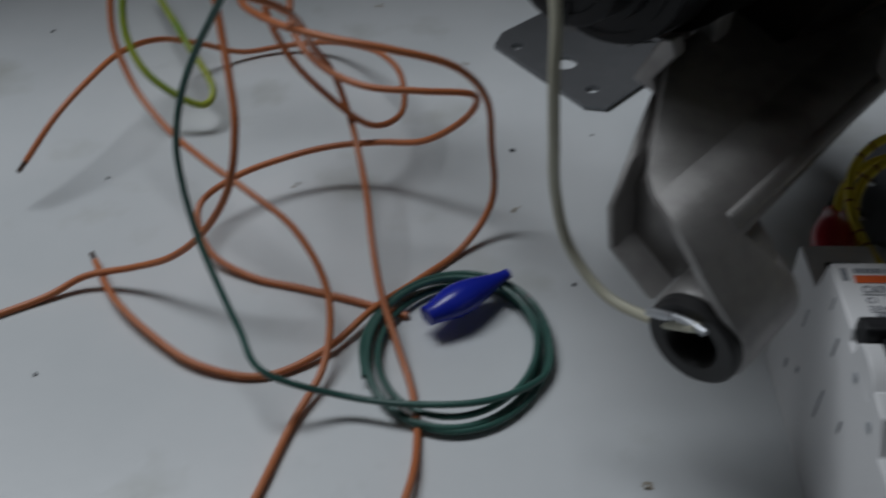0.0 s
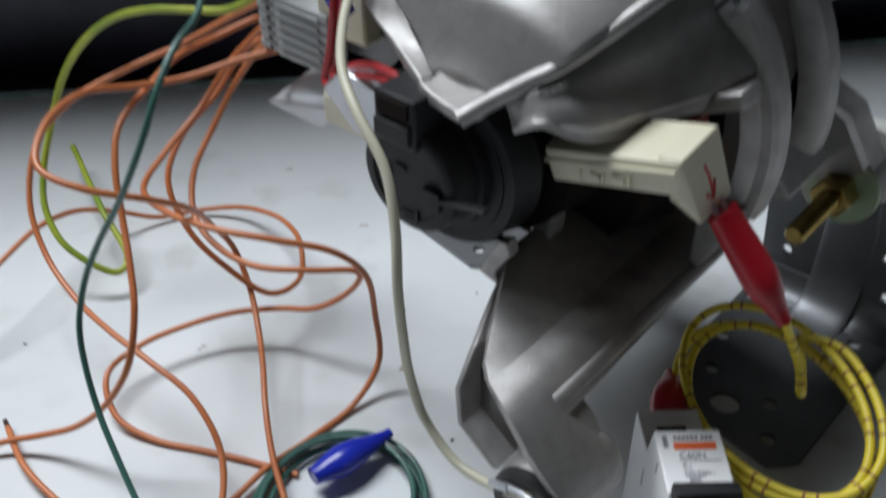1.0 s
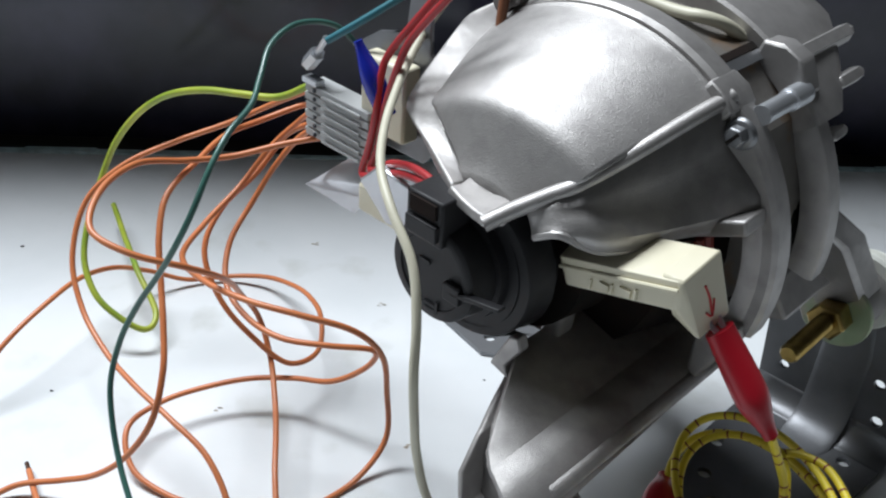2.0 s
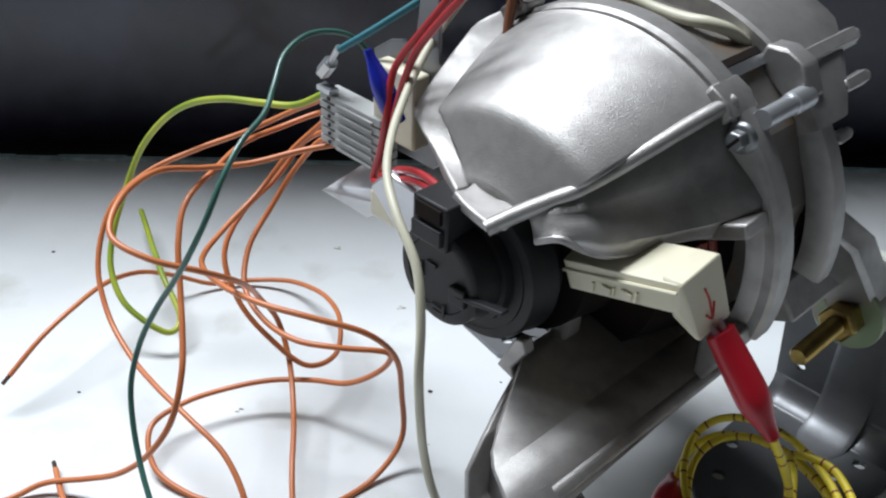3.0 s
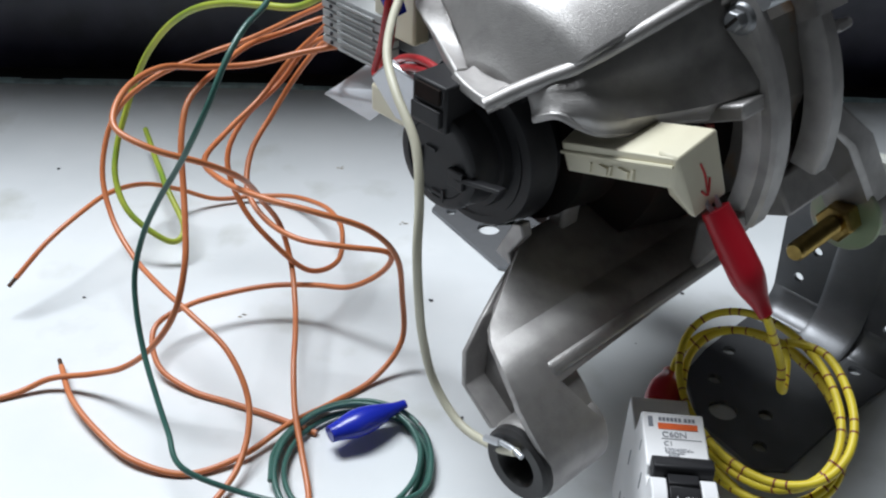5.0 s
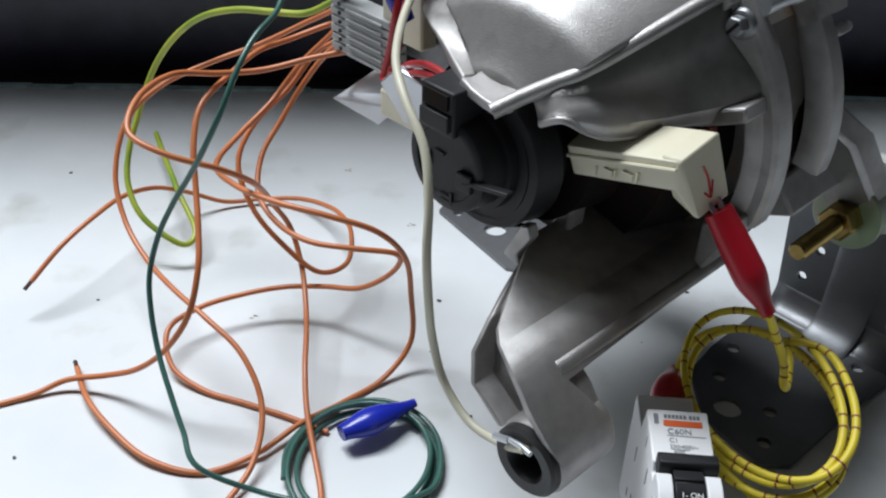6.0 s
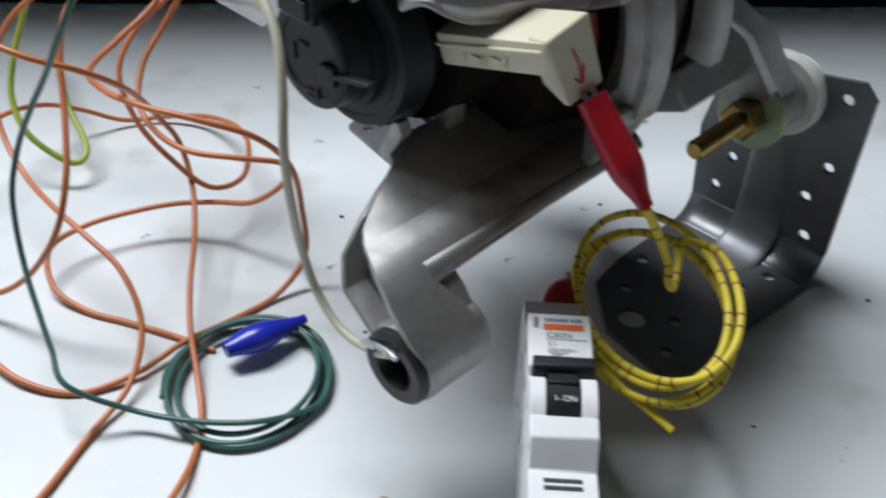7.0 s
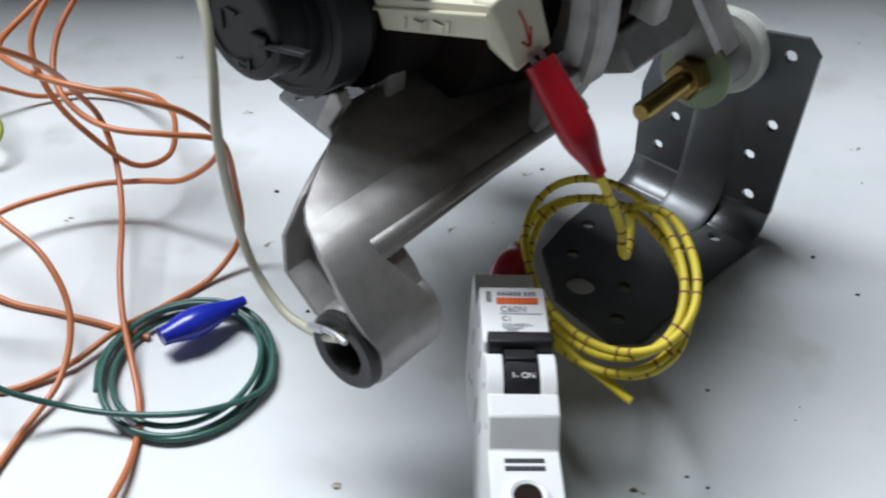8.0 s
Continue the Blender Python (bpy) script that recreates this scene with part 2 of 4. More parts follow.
for x, y in [(0.133, 0.294), (0.018, 0.334), (0.103, 0.258), (0.065, 0.143), (0.277, 0.316), (0.166, 0.365), (0.035, 0.248), (0.15, 0.142), (-0.018, 0.379), (0.252, 0.425), (-0.038, 0.26)]:
    for _ in range(5):
        px, py = x + random.gauss(0, 0.0012), y + random.gauss(0, 0.0007)
        r, k = random.uniform(0.0003, 0.0008), random.uniform(0, 3)
        pts = [(px + r * random.uniform(0.8, 2.2) * math.cos(a + k), py + r * random.uniform(0.4, 0.9) * math.sin(a + k)) for a in (0, 0.9, 1.8, 2.7, 3.6, 4.5, 5.4)]
        prism(bm, pts, 0.0001, 0.00016, lambda u, v, w: Vector((u, v, w)))
tagged(part("smudges", bm, SMUDGE), "faint brown smudges on the white tabletop", "stain", kind="stuff")

# ---- motor ----
motor = thing("electric_motor", "cast aluminium washing machine motor resting on two steel brackets", "motor", at=L(0.24, S0, 0.0))


def cyl(rows):
    return [rad(*p) for p in rows]


# domed front cover: a sloped nose that turns over a crease into the flared side
DOME = [(0.1915, 0.0240), (0.1935, 0.0262), (0.1965, 0.0332), (0.1992, 0.0406), (0.1997, 0.0419), (0.2003, 0.0430), (0.2012, 0.0440), (0.2024, 0.0448), (0.2034, 0.0453), (0.2055, 0.0463), (0.2145, 0.0506), (0.2235, 0.0544), (0.2310, 0.0572), (0.2365, 0.0590), (0.2388, 0.0598), (0.2398, 0.0605), (0.2404, 0.0618)]


def dome_limits(c):
    """The angles at which the cover ends: at the lower rim and at the far crease."""
    a0 = 53.0 + 13.0 * max(0.0, min(1.0, (0.2 - c) / 0.0085))
    a1 = 130.0 - 26.0 * max(0.0, min(1.0, (0.2015 - c) / 0.010))
    return a0, a1


bm = bmesh.new()
loops = []
for c, r in DOME:
    a0, a1 = dome_limits(c)
    loops.append([rad(c, r, a0 + (a1 - a0) * k / 44) for k in range(45)])
rings(bm, loops, closed=False)
cover = part("front_cover", bm, CAST, motor, "satin cast aluminium domed cover", smooth=60)
mod = cover.modifiers.new("solid", "SOLIDIFY")
mod.thickness, mod.offset = 0.0022, -1

# flat flange along the far edge of the cover
inner = [L(0.1920, -0.1068, 0.1352), L(0.1968, -0.1190, 0.1400), L(0.2003, -0.1262, 0.1432), L(0.2030, -0.1299, 0.1457), L(0.2150, -0.1342, 0.1507), L(0.2240, -0.1380, 0.1530), L(0.2330, -0.1405, 0.1548), L(0.2405, -0.1395, 0.1580)]
outer = [L(0.1840, -0.1054, 0.1372), L(0.1930, -0.1243, 0.1387), L(0.1990, -0.1375, 0.1398), L(0.2040, -0.1440, 0.1422), L(0.2180, -0.1461, 0.1518), L(0.2270, -0.1478, 0.1562), L(0.2350, -0.1490, 0.1597), L(0.2430, -0.1436, 0.1640)]
bm = bmesh.new()
rings(bm, [smooth_path(inner, 3), smooth_path([a.lerp(b, 0.2) + Vector((0, 0, -0.0005)) for a, b in zip(inner, outer)], 3), smooth_path(outer, 3)], closed=False)
flange = part("side_flange", bm, CAST, cover, smooth=50)
mod = flange.modifiers.new("solid", "SOLIDIFY")
mod.thickness, mod.offset = 0.0032, 1 if flange.data.polygons[0].normal.z < 0 else -1
mod = flange.modifiers.new("bevel", "BEVEL")
mod.width, mod.segments, mod.limit_method, mod.angle_limit = 0.0009, 3, "ANGLE", radians(40)
# notched lug where the flange meets the ring
bm = prism(bmesh.new(), [(-0.1440, 0.1640), (-0.1375, 0.1700), (-0.1330, 0.1690), (-0.1335, 0.1655), (-0.1365, 0.1640), (-0.1400, 0.1590)], 0.2385, 0.2480, lambda u, v, w: L(w, u, v))
part("flange_lug", bm, CAST, cover, bevel=0.0008)

# bright saddle at the tip of the cover, its front edge broken off
tip_rows = [[(0.1822, -0.1056, 0.1362), (0.1808, -0.1000, 0.1352), (0.1800, -0.0950, 0.1347), (0.1794, -0.0893, 0.1343)],
            [(0.1870, -0.1056, 0.1350), (0.1860, -0.0998, 0.1340), (0.1850, -0.0950, 0.1337), (0.1845, -0.0893, 0.1340)],
            [(0.1922, -0.1062, 0.1355), (0.1920, -0.1015, 0.1352), (0.1916, -0.0965, 0.1348), (0.1908, -0.0905, 0.1348)]]
bm = bmesh.new()
rings(bm, [[L(*p) for p in row] for row in tip_rows], closed=False)
tip = part("cover_tip", bm, CAST, cover, smooth=70)
mod = tip.modifiers.new("solid", "SOLIDIFY")
mod.thickness, mod.offset = 0.003, 0
mod = tip.modifiers.new("bevel", "BEVEL")
mod.width, mod.segments, mod.limit_method, mod.angle_limit = 0.0007, 2, "ANGLE", radians(50)
random.seed(8)
bm = bmesh.new()
for k in range(7):
    p = L(0.1798 + 0.0006 * k, -0.0892 + 0.0004 * k, 0.1338 + 0.0001 * k)
    w = random.uniform(0.0004, 0.0009)
    box(bm, (-w, -w, -w), (w, w * random.uniform(0.6, 1.4), w), Matrix.Translation(p) @ pose(0, 0, 0, random.uniform(0, 90), random.uniform(0, 90), 48))
part("broken_edge", bm, CAST, tip)

# rounded rim along the lower edge, from the tip to the corner block of the ring
rim = smooth_path(cyl([(0.1800, 0.0247, 65.4), (0.1865, 0.0298, 61.0), (0.1932, 0.0358, 56.6), (0.2000, 0.0413, 53.6), (0.2145, 0.0511, 52.7), (0.2310, 0.0594, 52.6), (0.2425, 0.0634, 52.2)]), 5)
part("lower_rim", sweep(bmesh.new(), rim, 0.0023, 12), CAST, cover)

# ring of the end shield, open below the brush window
bm = lathe(bmesh.new(), [(0.2405, 0.0545), (0.2405, 0.0628), (0.2418, 0.0641), (0.2485, 0.0641), (0.2496, 0.0630), (0.2496, 0.0545), (0.2405, 0.0545)], a0=-15, a1=131, n=70)
ring = part("front_ring", bm, CAST, motor, "machined edge ring of the end shield")
bm = lathe(bmesh.new(), [(0.2398, 0.0545), (0.2398, 0.0590), (0.2406, 0.0600), (0.2470, 0.0600), (0.2470, 0.0545), (0.2398, 0.0545)], a0=-15, a1=19, n=24)
part("window_post", bm, CAST, ring)
bm = lathe(bmesh.new(), [(0.2400, 0.0470), (0.2400, 0.0560), (0.2440, 0.0560), (0.2440, 0.0470), (0.2400, 0.0470)], a0=17, a1=54, n=24)
part("screw_plate", bm, CAST, ring)
# corner block where the rim, the ring and the side wall meet
bm = bmesh.new()
for pts in ([(c, r, a) for c in (0.2375, 0.2505) for r, a in ((0.0585, 48.0), (0.0640, 48.5), (0.0650, 52.5), (0.0641, 58.0), (0.0590, 58.0))],):
    for p in pts:
        bm.verts.new(rad(*p))
bmesh.ops.convex_hull(bm, input=bm.verts[:])
part("corner_block", bm, CAST, ring, bevel=0.0009)

# side wall under the rim, flared into a wavy lip
W_TOP = [(0.1905, 0.0300, 58), (0.1930, 0.0360, 55.0), (0.1990, 0.0408, 52.3), (0.2040, 0.0445, 52), (0.2125, 0.0500, 51.6), (0.2225, 0.0550, 51.4), (0.2320, 0.0590, 51.4), (0.2415, 0.0630, 51.4)]
W_MID = [(0.1905, 0.0290, 53), (0.1915, 0.0345, 51), (0.1975, 0.0380, 47), (0.2025, 0.0405, 45.5), (0.2110, 0.0440, 43.5), (0.2225, 0.0478, 41.5), (0.2320, 0.0512, 41.5), (0.2415, 0.0555, 42)]
W_CREASE = [(0.1900, 0.0286, 49), (0.1908, 0.0345, 46.5), (0.1960, 0.0384, 42.3), (0.2010, 0.0402, 39), (0.2100, 0.0430, 35.5), (0.2220, 0.0476, 32.5), (0.2320, 0.0530, 31.5), (0.2415, 0.0585, 32)]
W_FLARE = [(0.1893, 0.0284, 46), (0.1904, 0.0345, 43), (0.1953, 0.0388, 37), (0.2003, 0.0412, 32), (0.2098, 0.0446, 28.5), (0.2218, 0.0484, 26), (0.2318, 0.0540, 25), (0.2412, 0.0600, 27)]
W_LIP = [(0.1885, 0.0286, 44.4), (0.1900, 0.0356, 40.7), (0.1948, 0.0369, 32.8), (0.2000, 0.0393, 27.1), (0.2100, 0.0425, 23.6), (0.2220, 0.0455, 22.1), (0.2320, 0.0509, 20.5), (0.2408, 0.0590, 22.9)]
bm = bmesh.new()
rings(bm, [smooth_path(cyl(rows), 4) for rows in (W_TOP, W_MID, W_CREASE, W_FLARE, W_LIP)], closed=False)
wall = part("side_wall", bm, CAST, motor, "grey cast side wall with a flared lip", smooth=48)
mod = wall.modifiers.new("solid", "SOLIDIFY")
mod.thickness, mod.offset = 0.0022, 0
part("lip_bead", sweep(bmesh.new(), smooth_path(cyl(W_LIP), 4), 0.0012, 8), CAST, wall)
# beam over the brush window and the foot under it
bm = prism(bmesh.new(), [(-0.0660, 0.1260), (-0.0445, 0.1360), (-0.0432, 0.1315), (-0.0660, 0.1205)], 0.2300, 0.2412, lambda u, v, w: L(w, u, v))
part("window_beam", bm, CAST, motor, bevel=0.0009)
bm = prism(bmesh.new(), [(-0.0403, 0.0945), (-0.0415, 0.0990), (-0.0465, 0.0985), (-0.0520, 0.0940), (-0.0520, 0.0800), (-0.0485, 0.0780)], 0.2330, 0.2496, lambda u, v, w: L(w, u, v))
part("window_foot", bm, CAST, motor, bevel=0.001)
# cast post; the black colour stands in for the shade on it
bm = prism(bmesh.new(), [(-0.0960, 0.0860), (-0.0890, 0.0960), (-0.0885, 0.1280), (-0.0910, 0.1330), (-0.0980, 0.1300)], 0.193, 0.204, lambda u, v, w: L(w, u, v))
part("shaded_front_post", bm, BLACK, motor, bevel=0.001)
bm = prism(bmesh.new(), [(-0.0880, 0.0800), (-0.0850, 0.1290), (-0.0800, 0.1310), (-0.0790, 0.1180), (-0.0815, 0.0800)], 0.2070, 0.2150, lambda u, v, w: L(w, u, v))
part("spider_post", bm, CAST, motor, "shaded cast post of the end shield", bevel=0.0012)
# plain armature body, coloured near-black for the shade under the cover
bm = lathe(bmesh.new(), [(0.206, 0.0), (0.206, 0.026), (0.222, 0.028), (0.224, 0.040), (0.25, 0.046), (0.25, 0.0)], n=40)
part("armature", bm, DARK, motor, "windings inside the shield, near-black to carry the inner shade")
# a few copper turns seen in the window
for k in range(4):
    pts = [rad(0.226 + 0.003 * k, 0.044 + 0.001 * k, a) for a in range(-8, 18, 6)]
    part("winding", sweep(bmesh.new(), smooth_path(pts, 3), 0.0014, 6), MARK, motor, "dark red enamelled winding")

# stator core between the shields, flat-sided
CORE = [(62, 0.0618), (40, 0.0590), (16, 0.0556), (-10, 0.0530), (-60, 0.0500), (-120, 0.0500), (-180, 0.0560), (-240, 0.0608), (-262, 0.0600), (-276, 0.0596), (-290, 0.0604)]
bm = bmesh.new()
rings(bm, [cyl([(c, r, a) for a, r in CORE]) for c in (0.2490, 0.2712)])
core = part("stator_core", bm, RUST, motor, "rust-stained stator core", smooth=15)
bm = bmesh.new()
rings(bm, [[rad(c, r, a) for r, a in ((0.0612, 61.0), (0.0622, 61.0), (0.0622, 63.2), (0.0612, 63.2))] for c in (0.2496, 0.2702)])
part("seam", bm, DARK, core, "dark seam in the core")
bm = bmesh.new()
rings(bm, [[rad(c, r, a) for r, a in ((0.0600, 58.0), (0.0620, 57.6), (0.0623, 60.6), (0.0600, 60.6))] for c in (0.2496, 0.2702)])
part("edge_strip", bm, STEEL, core, "grey strip along the core")

# rear shield: a ring with a deep shell over its upper half
bm = lathe(bmesh.new(), [(0.2700, 0.0560), (0.2700, 0.0634), (0.2710, 0.0646), (0.2770, 0.0646), (0.2780, 0.0636), (0.2780, 0.0560), (0.2700, 0.0560)], a0=-8, a1=230, n=90)
rear = part("rear_end_shield", bm, CAST, motor)
loops = []
for k in range(41):
    a = 36 + 3.4 * k
    end = 0.2870 + 0.0215 * min(1.0, (a - 36) / 24)
    loops.append([rad(0.2694, 0.0570, a), rad(0.2694, 0.0650, a), rad(0.2702, 0.0660, a), rad(end - 0.006, 0.0664, a), rad(end - 0.002, 0.0655, a), rad(end, 0.0630, a), rad(end, 0.0560, a)])
part("rear_shell", rings(bmesh.new(), loops), CAST, rear, smooth=28)
# plain filler body, near-black for the shade inside the rear shield
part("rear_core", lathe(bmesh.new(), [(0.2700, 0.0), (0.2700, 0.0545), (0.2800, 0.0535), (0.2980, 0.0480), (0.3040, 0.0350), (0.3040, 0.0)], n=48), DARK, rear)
bm = bmesh.new()
for c in (0.2680, 0.2760):
    for r, a in ((0.0600, 45.0), (0.0672, 43.5), (0.0706, 51.0), (0.0690, 57.0), (0.0655, 61.0), (0.0600, 60.0)):
        bm.verts.new(rad(c, r, a))
bmesh.ops.convex_hull(bm, input=bm.verts[:])
part("rear_block", bm, CAST, rear, bevel=0.001)
for a, r0, r1, c0, c1, half in ((53.5, 0.0625, 0.0680, 0.2740, 0.3085, 0.0020), (42.5, 0.0600, 0.0668, 0.2890, 0.3035, 0.0017), (31.0, 0.0590, 0.0650, 0.2780, 0.2862, 0.0014)):
    bm = bmesh.new()
    q = math.degrees(half / r1)
    for c, ra, rb in ((c0, r0, r1), (c1, r1 - 0.0035, r1 - 0.0006)):
        for r, w in ((ra, 1.5), (rb, 0.9)):
            bm.verts.new(rad(c, r, a - q * w))
            bm.verts.new(rad(c, r, a + q * w))
    bmesh.ops.convex_hull(bm, input=bm.verts[:])
    part("lug", bm, CAST, rear, bevel=0.0007)
    pin = [rad(c1 - 0.006, r1 - 0.0022, a), rad(c1 + 0.0012, r1 - 0.0022, a)]
    part("lug_pin", sweep(bmesh.new(), pin, 0.0016, 12), CAST, rear, bevel=0.0006)
# tie studs and the shield screw
for s, z in ((-0.0548, 0.1572), (-0.152, 0.150)):
    bm = lathe(bmesh.new(), [(0.2465, 0.0), (0.2465, 0.0028), (0.2610, 0.0028), (0.2614, 0.0034), (0.2700, 0.0034), (0.2706, 0.0028), (0.2706, 0.0)], s=s, z=z, n=24)
    part("stud", bm, ZINC, motor, "zinc-plated tie stud")
bm = lathe(bmesh.new(), [(0.2400, 0.0), (0.2400, 0.0046), (0.2388, 0.0042), (0.2385, 0.0038), (0.2385, 0.0)], s=-0.0560, z=0.1535, n=28)
screw = part("screw", bm, STEEL, motor, "hexagon head screw with a washer")
bm = lathe(bmesh.new(), [(0.2390, 0.0031), (0.2360, 0.0031), (0.2354, 0.0026), (0.2354, 0.0)], s=-0.0560, z=0.1535, n=6)
part("head", bm, STEEL, screw, bevel=0.0003)
bm = prism(bmesh.new(), [(-0.0005, -0.0022), (0.0005, -0.0022), (0.0005, 0.0022), (-0.0005, 0.0022)], 0.2350, 0.2355, lambda u, v, w: L(w, -0.0560 + u * 0.8 + v * 0.6, 0.1535 - u * 0.6 + v * 0.8))
part("slot", bm, DARK, screw)

# arm with boss: a sloped upper face, a bend, then the strap that rolls over its front into the boss
top = [(0.1600, -0.0640, 0.0790), (0.1635, -0.0685, 0.0809), (0.1703, -0.0724, 0.0825), (0.1786, -0.0768, 0.0844), (0.1872, -0.0813, 0.0864), (0.1955, -0.0860, 0.0883)]
left = [(0.1600, -0.0640, 0.0790), (0.1588, -0.0615, 0.0789), (0.1574, -0.0590, 0.0787), (0.1560, -0.0560, 0.0780), (0.1552, -0.0528, 0.0757), (0.1546, -0.0500, 0.0735), (0.1541, -0.0480, 0.0715), (0.1540, -0.0440, 0.0675), (0.1545, -0.0395, 0.0625), (0.1560, -0.0365, 0.0580)]
right = [(c, s, z) for c, (_, s, z) in zip((0.262, 0.262, 0.262, 0.262, 0.262, 0.262, 0.1705, 0.1730, 0.1760, 0.1785), left)]
left = top[:0:-1] + left
right = [(0.262, s, z) for _, s, z in top[:0:-1]] + right
bm = bmesh.new()
rings(bm, [[L(*(p * (1 - k / 6) + q * k / 6 for p, q in zip(u, v))) for k in range(7)] for u, v in zip(left, right)], closed=False)
bm.verts.ensure_lookup_table()
bend = (len(top) - 1) * 7
for k in range(6):
    bm.edges.get((bm.verts[bend + k], bm.verts[bend + k + 1])).smooth = False
arm = part("hanger_arm", bm, CAST, motor, "cast aluminium hanger arm with a pivot boss", smooth=60)
mod = arm.modifiers.new("solid", "SOLIDIFY")
mod.thickness, mod.offset = 0.0022, 0
mod = arm.modifiers.new("bevel", "BEVEL")
mod.width, mod.segments, mod.limit_method, mod.angle_limit = 0.0007, 2, "ANGLE", radians(60)
bm = prism(bmesh.new(), [(-0.0528, 0.0765), (-0.0505, 0.0762), (-0.0486, 0.0742), (-0.0484, 0.0725), (-0.0520, 0.0725), (-0.0535, 0.0750)], 0.1690, 0.262, lambda u, v, w: L(w, u, v))
part("rail", bm, CAST, arm, bevel=0.0009)
face = [(-0.0672, 0.0765), (-0.061, 0.0755), (-0.0530, 0.0745), (-0.0490, 0.0720), (-0.0445, 0.0680), (-0.0395, 0.0610), (-0.0350, 0.0545), (-0.0355, 0.047), (-0.041, 0.043), (-0.049, 0.043), (-0.0555, 0.048), (-0.0575, 0.0545), (-0.0590, 0.0605), (-0.0620, 0.0655), (-0.0655, 0.0700), (-0.0685, 0.0735), (-0.0675, 0.0755)]
part("arm_plate", prism(bmesh.new(), face, 0.1705, 0.1785, lambda u, v, w: L(w, u, v)), CAST, arm, bevel=0.001)
# recessed web and outer rim of the arm
inner = [(0.1955, -0.0860, 0.0883), (0.1872, -0.0813, 0.0864), (0.1786, -0.0768, 0.0844), (0.1703, -0.0724, 0.0825), (0.1610, -0.0655, 0.0796), (0.1555, -0.0520, 0.0750), (0.1555, -0.0440, 0.0660)]
outr = [(0.1959, -0.0876, 0.0820), (0.1890, -0.0852, 0.0805), (0.1795, -0.0818, 0.0785), (0.1700, -0.0782, 0.0755), (0.1620, -0.0765, 0.0680), (0.1590, -0.0730, 0.0600), (0.1575, -0.0600, 0.0535)]
bm = bmesh.new()
rings(bm, [[L(c + 0.001, s, z) for c, s, z in inner], [L(c + 0.016, (s + p[1]) / 2, (z + p[2]) / 2) for (c, s, z), p in zip(inner, outr)], [L(c + 0.0090, s, z) for c, s, z in outr]], closed=False)
web = part("web", bm, CAST, arm)
web.modifiers.new("solid", "SOLIDIFY").thickness = 0.0015
bm = bmesh.new()
rings(bm, [[L(c, s, z), L(c + 0.0095, s, z), L(c + 0.0095, s + 0.0016, z + 0.0008), L(c, s + 0.0016, z + 0.0008)] for c, s, z in outr])
part("outer_rim", bm, CAST, arm, bevel=0.0004)
bm = lathe(bmesh.new(), [(0.1560, 0.0085), (0.1555, 0.0100), (0.1560, 0.0112), (0.1575, 0.0118), (0.178, 0.0118), (0.1795, 0.0105), (0.1795, 0.0085)], s=-0.046, z=0.053, n=48)
part("boss", bm, CAST, arm)
bm = lathe(bmesh.new(), [(0.172, 0.0), (0.172, 0.0056), (0.1545, 0.0056), (0.1532, 0.0066), (0.1530, 0.0100), (0.1540, 0.0110), (0.1560, 0.0111)], s=-0.046, z=0.053, n=40)
part("rubber_bush", bm, RUBBER, arm, "black rubber bush")

# speed sensor cap
bm = lathe(bmesh.new(), [(0.1785, 0.0), (0.1785, 0.0115), (0.1780, 0.0118), (0.1780, 0.0142), (0.1788, 0.0152), (0.187, 0.0160), (0.187, 0.0178), (0.190, 0.0182), (0.190, 0.0215), (0.197, 0.0235), (0.204, 0.024)], s=-0.106, n=56)
cap = part("tacho_cap", bm, BLACK, motor, "round black plastic speed sensor cap")
bm = box(bmesh.new(), (0.176, -0.1145, 0.1215), (0.189, -0.101, 0.1355), MOTOR)
part("socket", bm, BLACK, cap, bevel=0.0008)
bm = box(bmesh.new(), (0.1745, -0.1135, 0.1235), (0.177, -0.102, 0.1285), MOTOR)
part("latch", bm, BLACK, cap, bevel=0.0004)
bm = prism(bmesh.new(), [(-0.0975, 0.1085), (-0.0800, 0.1125), (-0.0800, 0.1137), (-0.0975, 0.1100)], 0.1765, 0.1795, lambda u, v, w: L(w, u, v))
part("clip_arm", bm, BLACK, cap, bevel=0.0004)
bm = box(bmesh.new(), (0.1765, -0.1000, 0.1065), (0.1785, -0.0940, 0.1120), MOTOR)
part("stop", bm, BLACK, cap, bevel=0.0004)
for u, v, w, hgt in ((-0.113, 0.108, 0.001, 0.005), (-0.1105, 0.1135, 0.004, 0.001), (-0.108, 0.100, 0.0045, 0.001), (-0.1035, 0.0985, 0.001, 0.004)):
    bm = box(bmesh.new(), (0.1778, u, v), (0.1786, u + w, v + hgt), MOTOR)
    part("moulded_mark", bm, BLACK, cap)
bm = prism(bmesh.new(), [(-0.0905, 0.0830), (-0.0845, 0.0960), (-0.0815, 0.0970), (-0.0800, 0.0930), (-0.0850, 0.0850), (-0.0830, 0.0810)], 0.1885, 0.1925, lambda u, v, w: L(w, u, v))
part("clip_post", bm, CAST, motor, bevel=0.0006)
bm = lathe(bmesh.new(), [(0.190, 0.022), (0.200, 0.026), (0.206, 0.029)], a0=100, a1=300, n=30)
part("bearing_housing", bm, BLACK, motor)

# stepped collar and ribs behind the speed sensor cap
bm = lathe(bmesh.new(), [(0.1900, 0.0200), (0.1900, 0.0232), (0.1908, 0.0238), (0.1970, 0.0242), (0.1990, 0.0250)], s=-0.104, a0=-150, a1=60, n=40)
part("collar", bm, BLACK, cap)
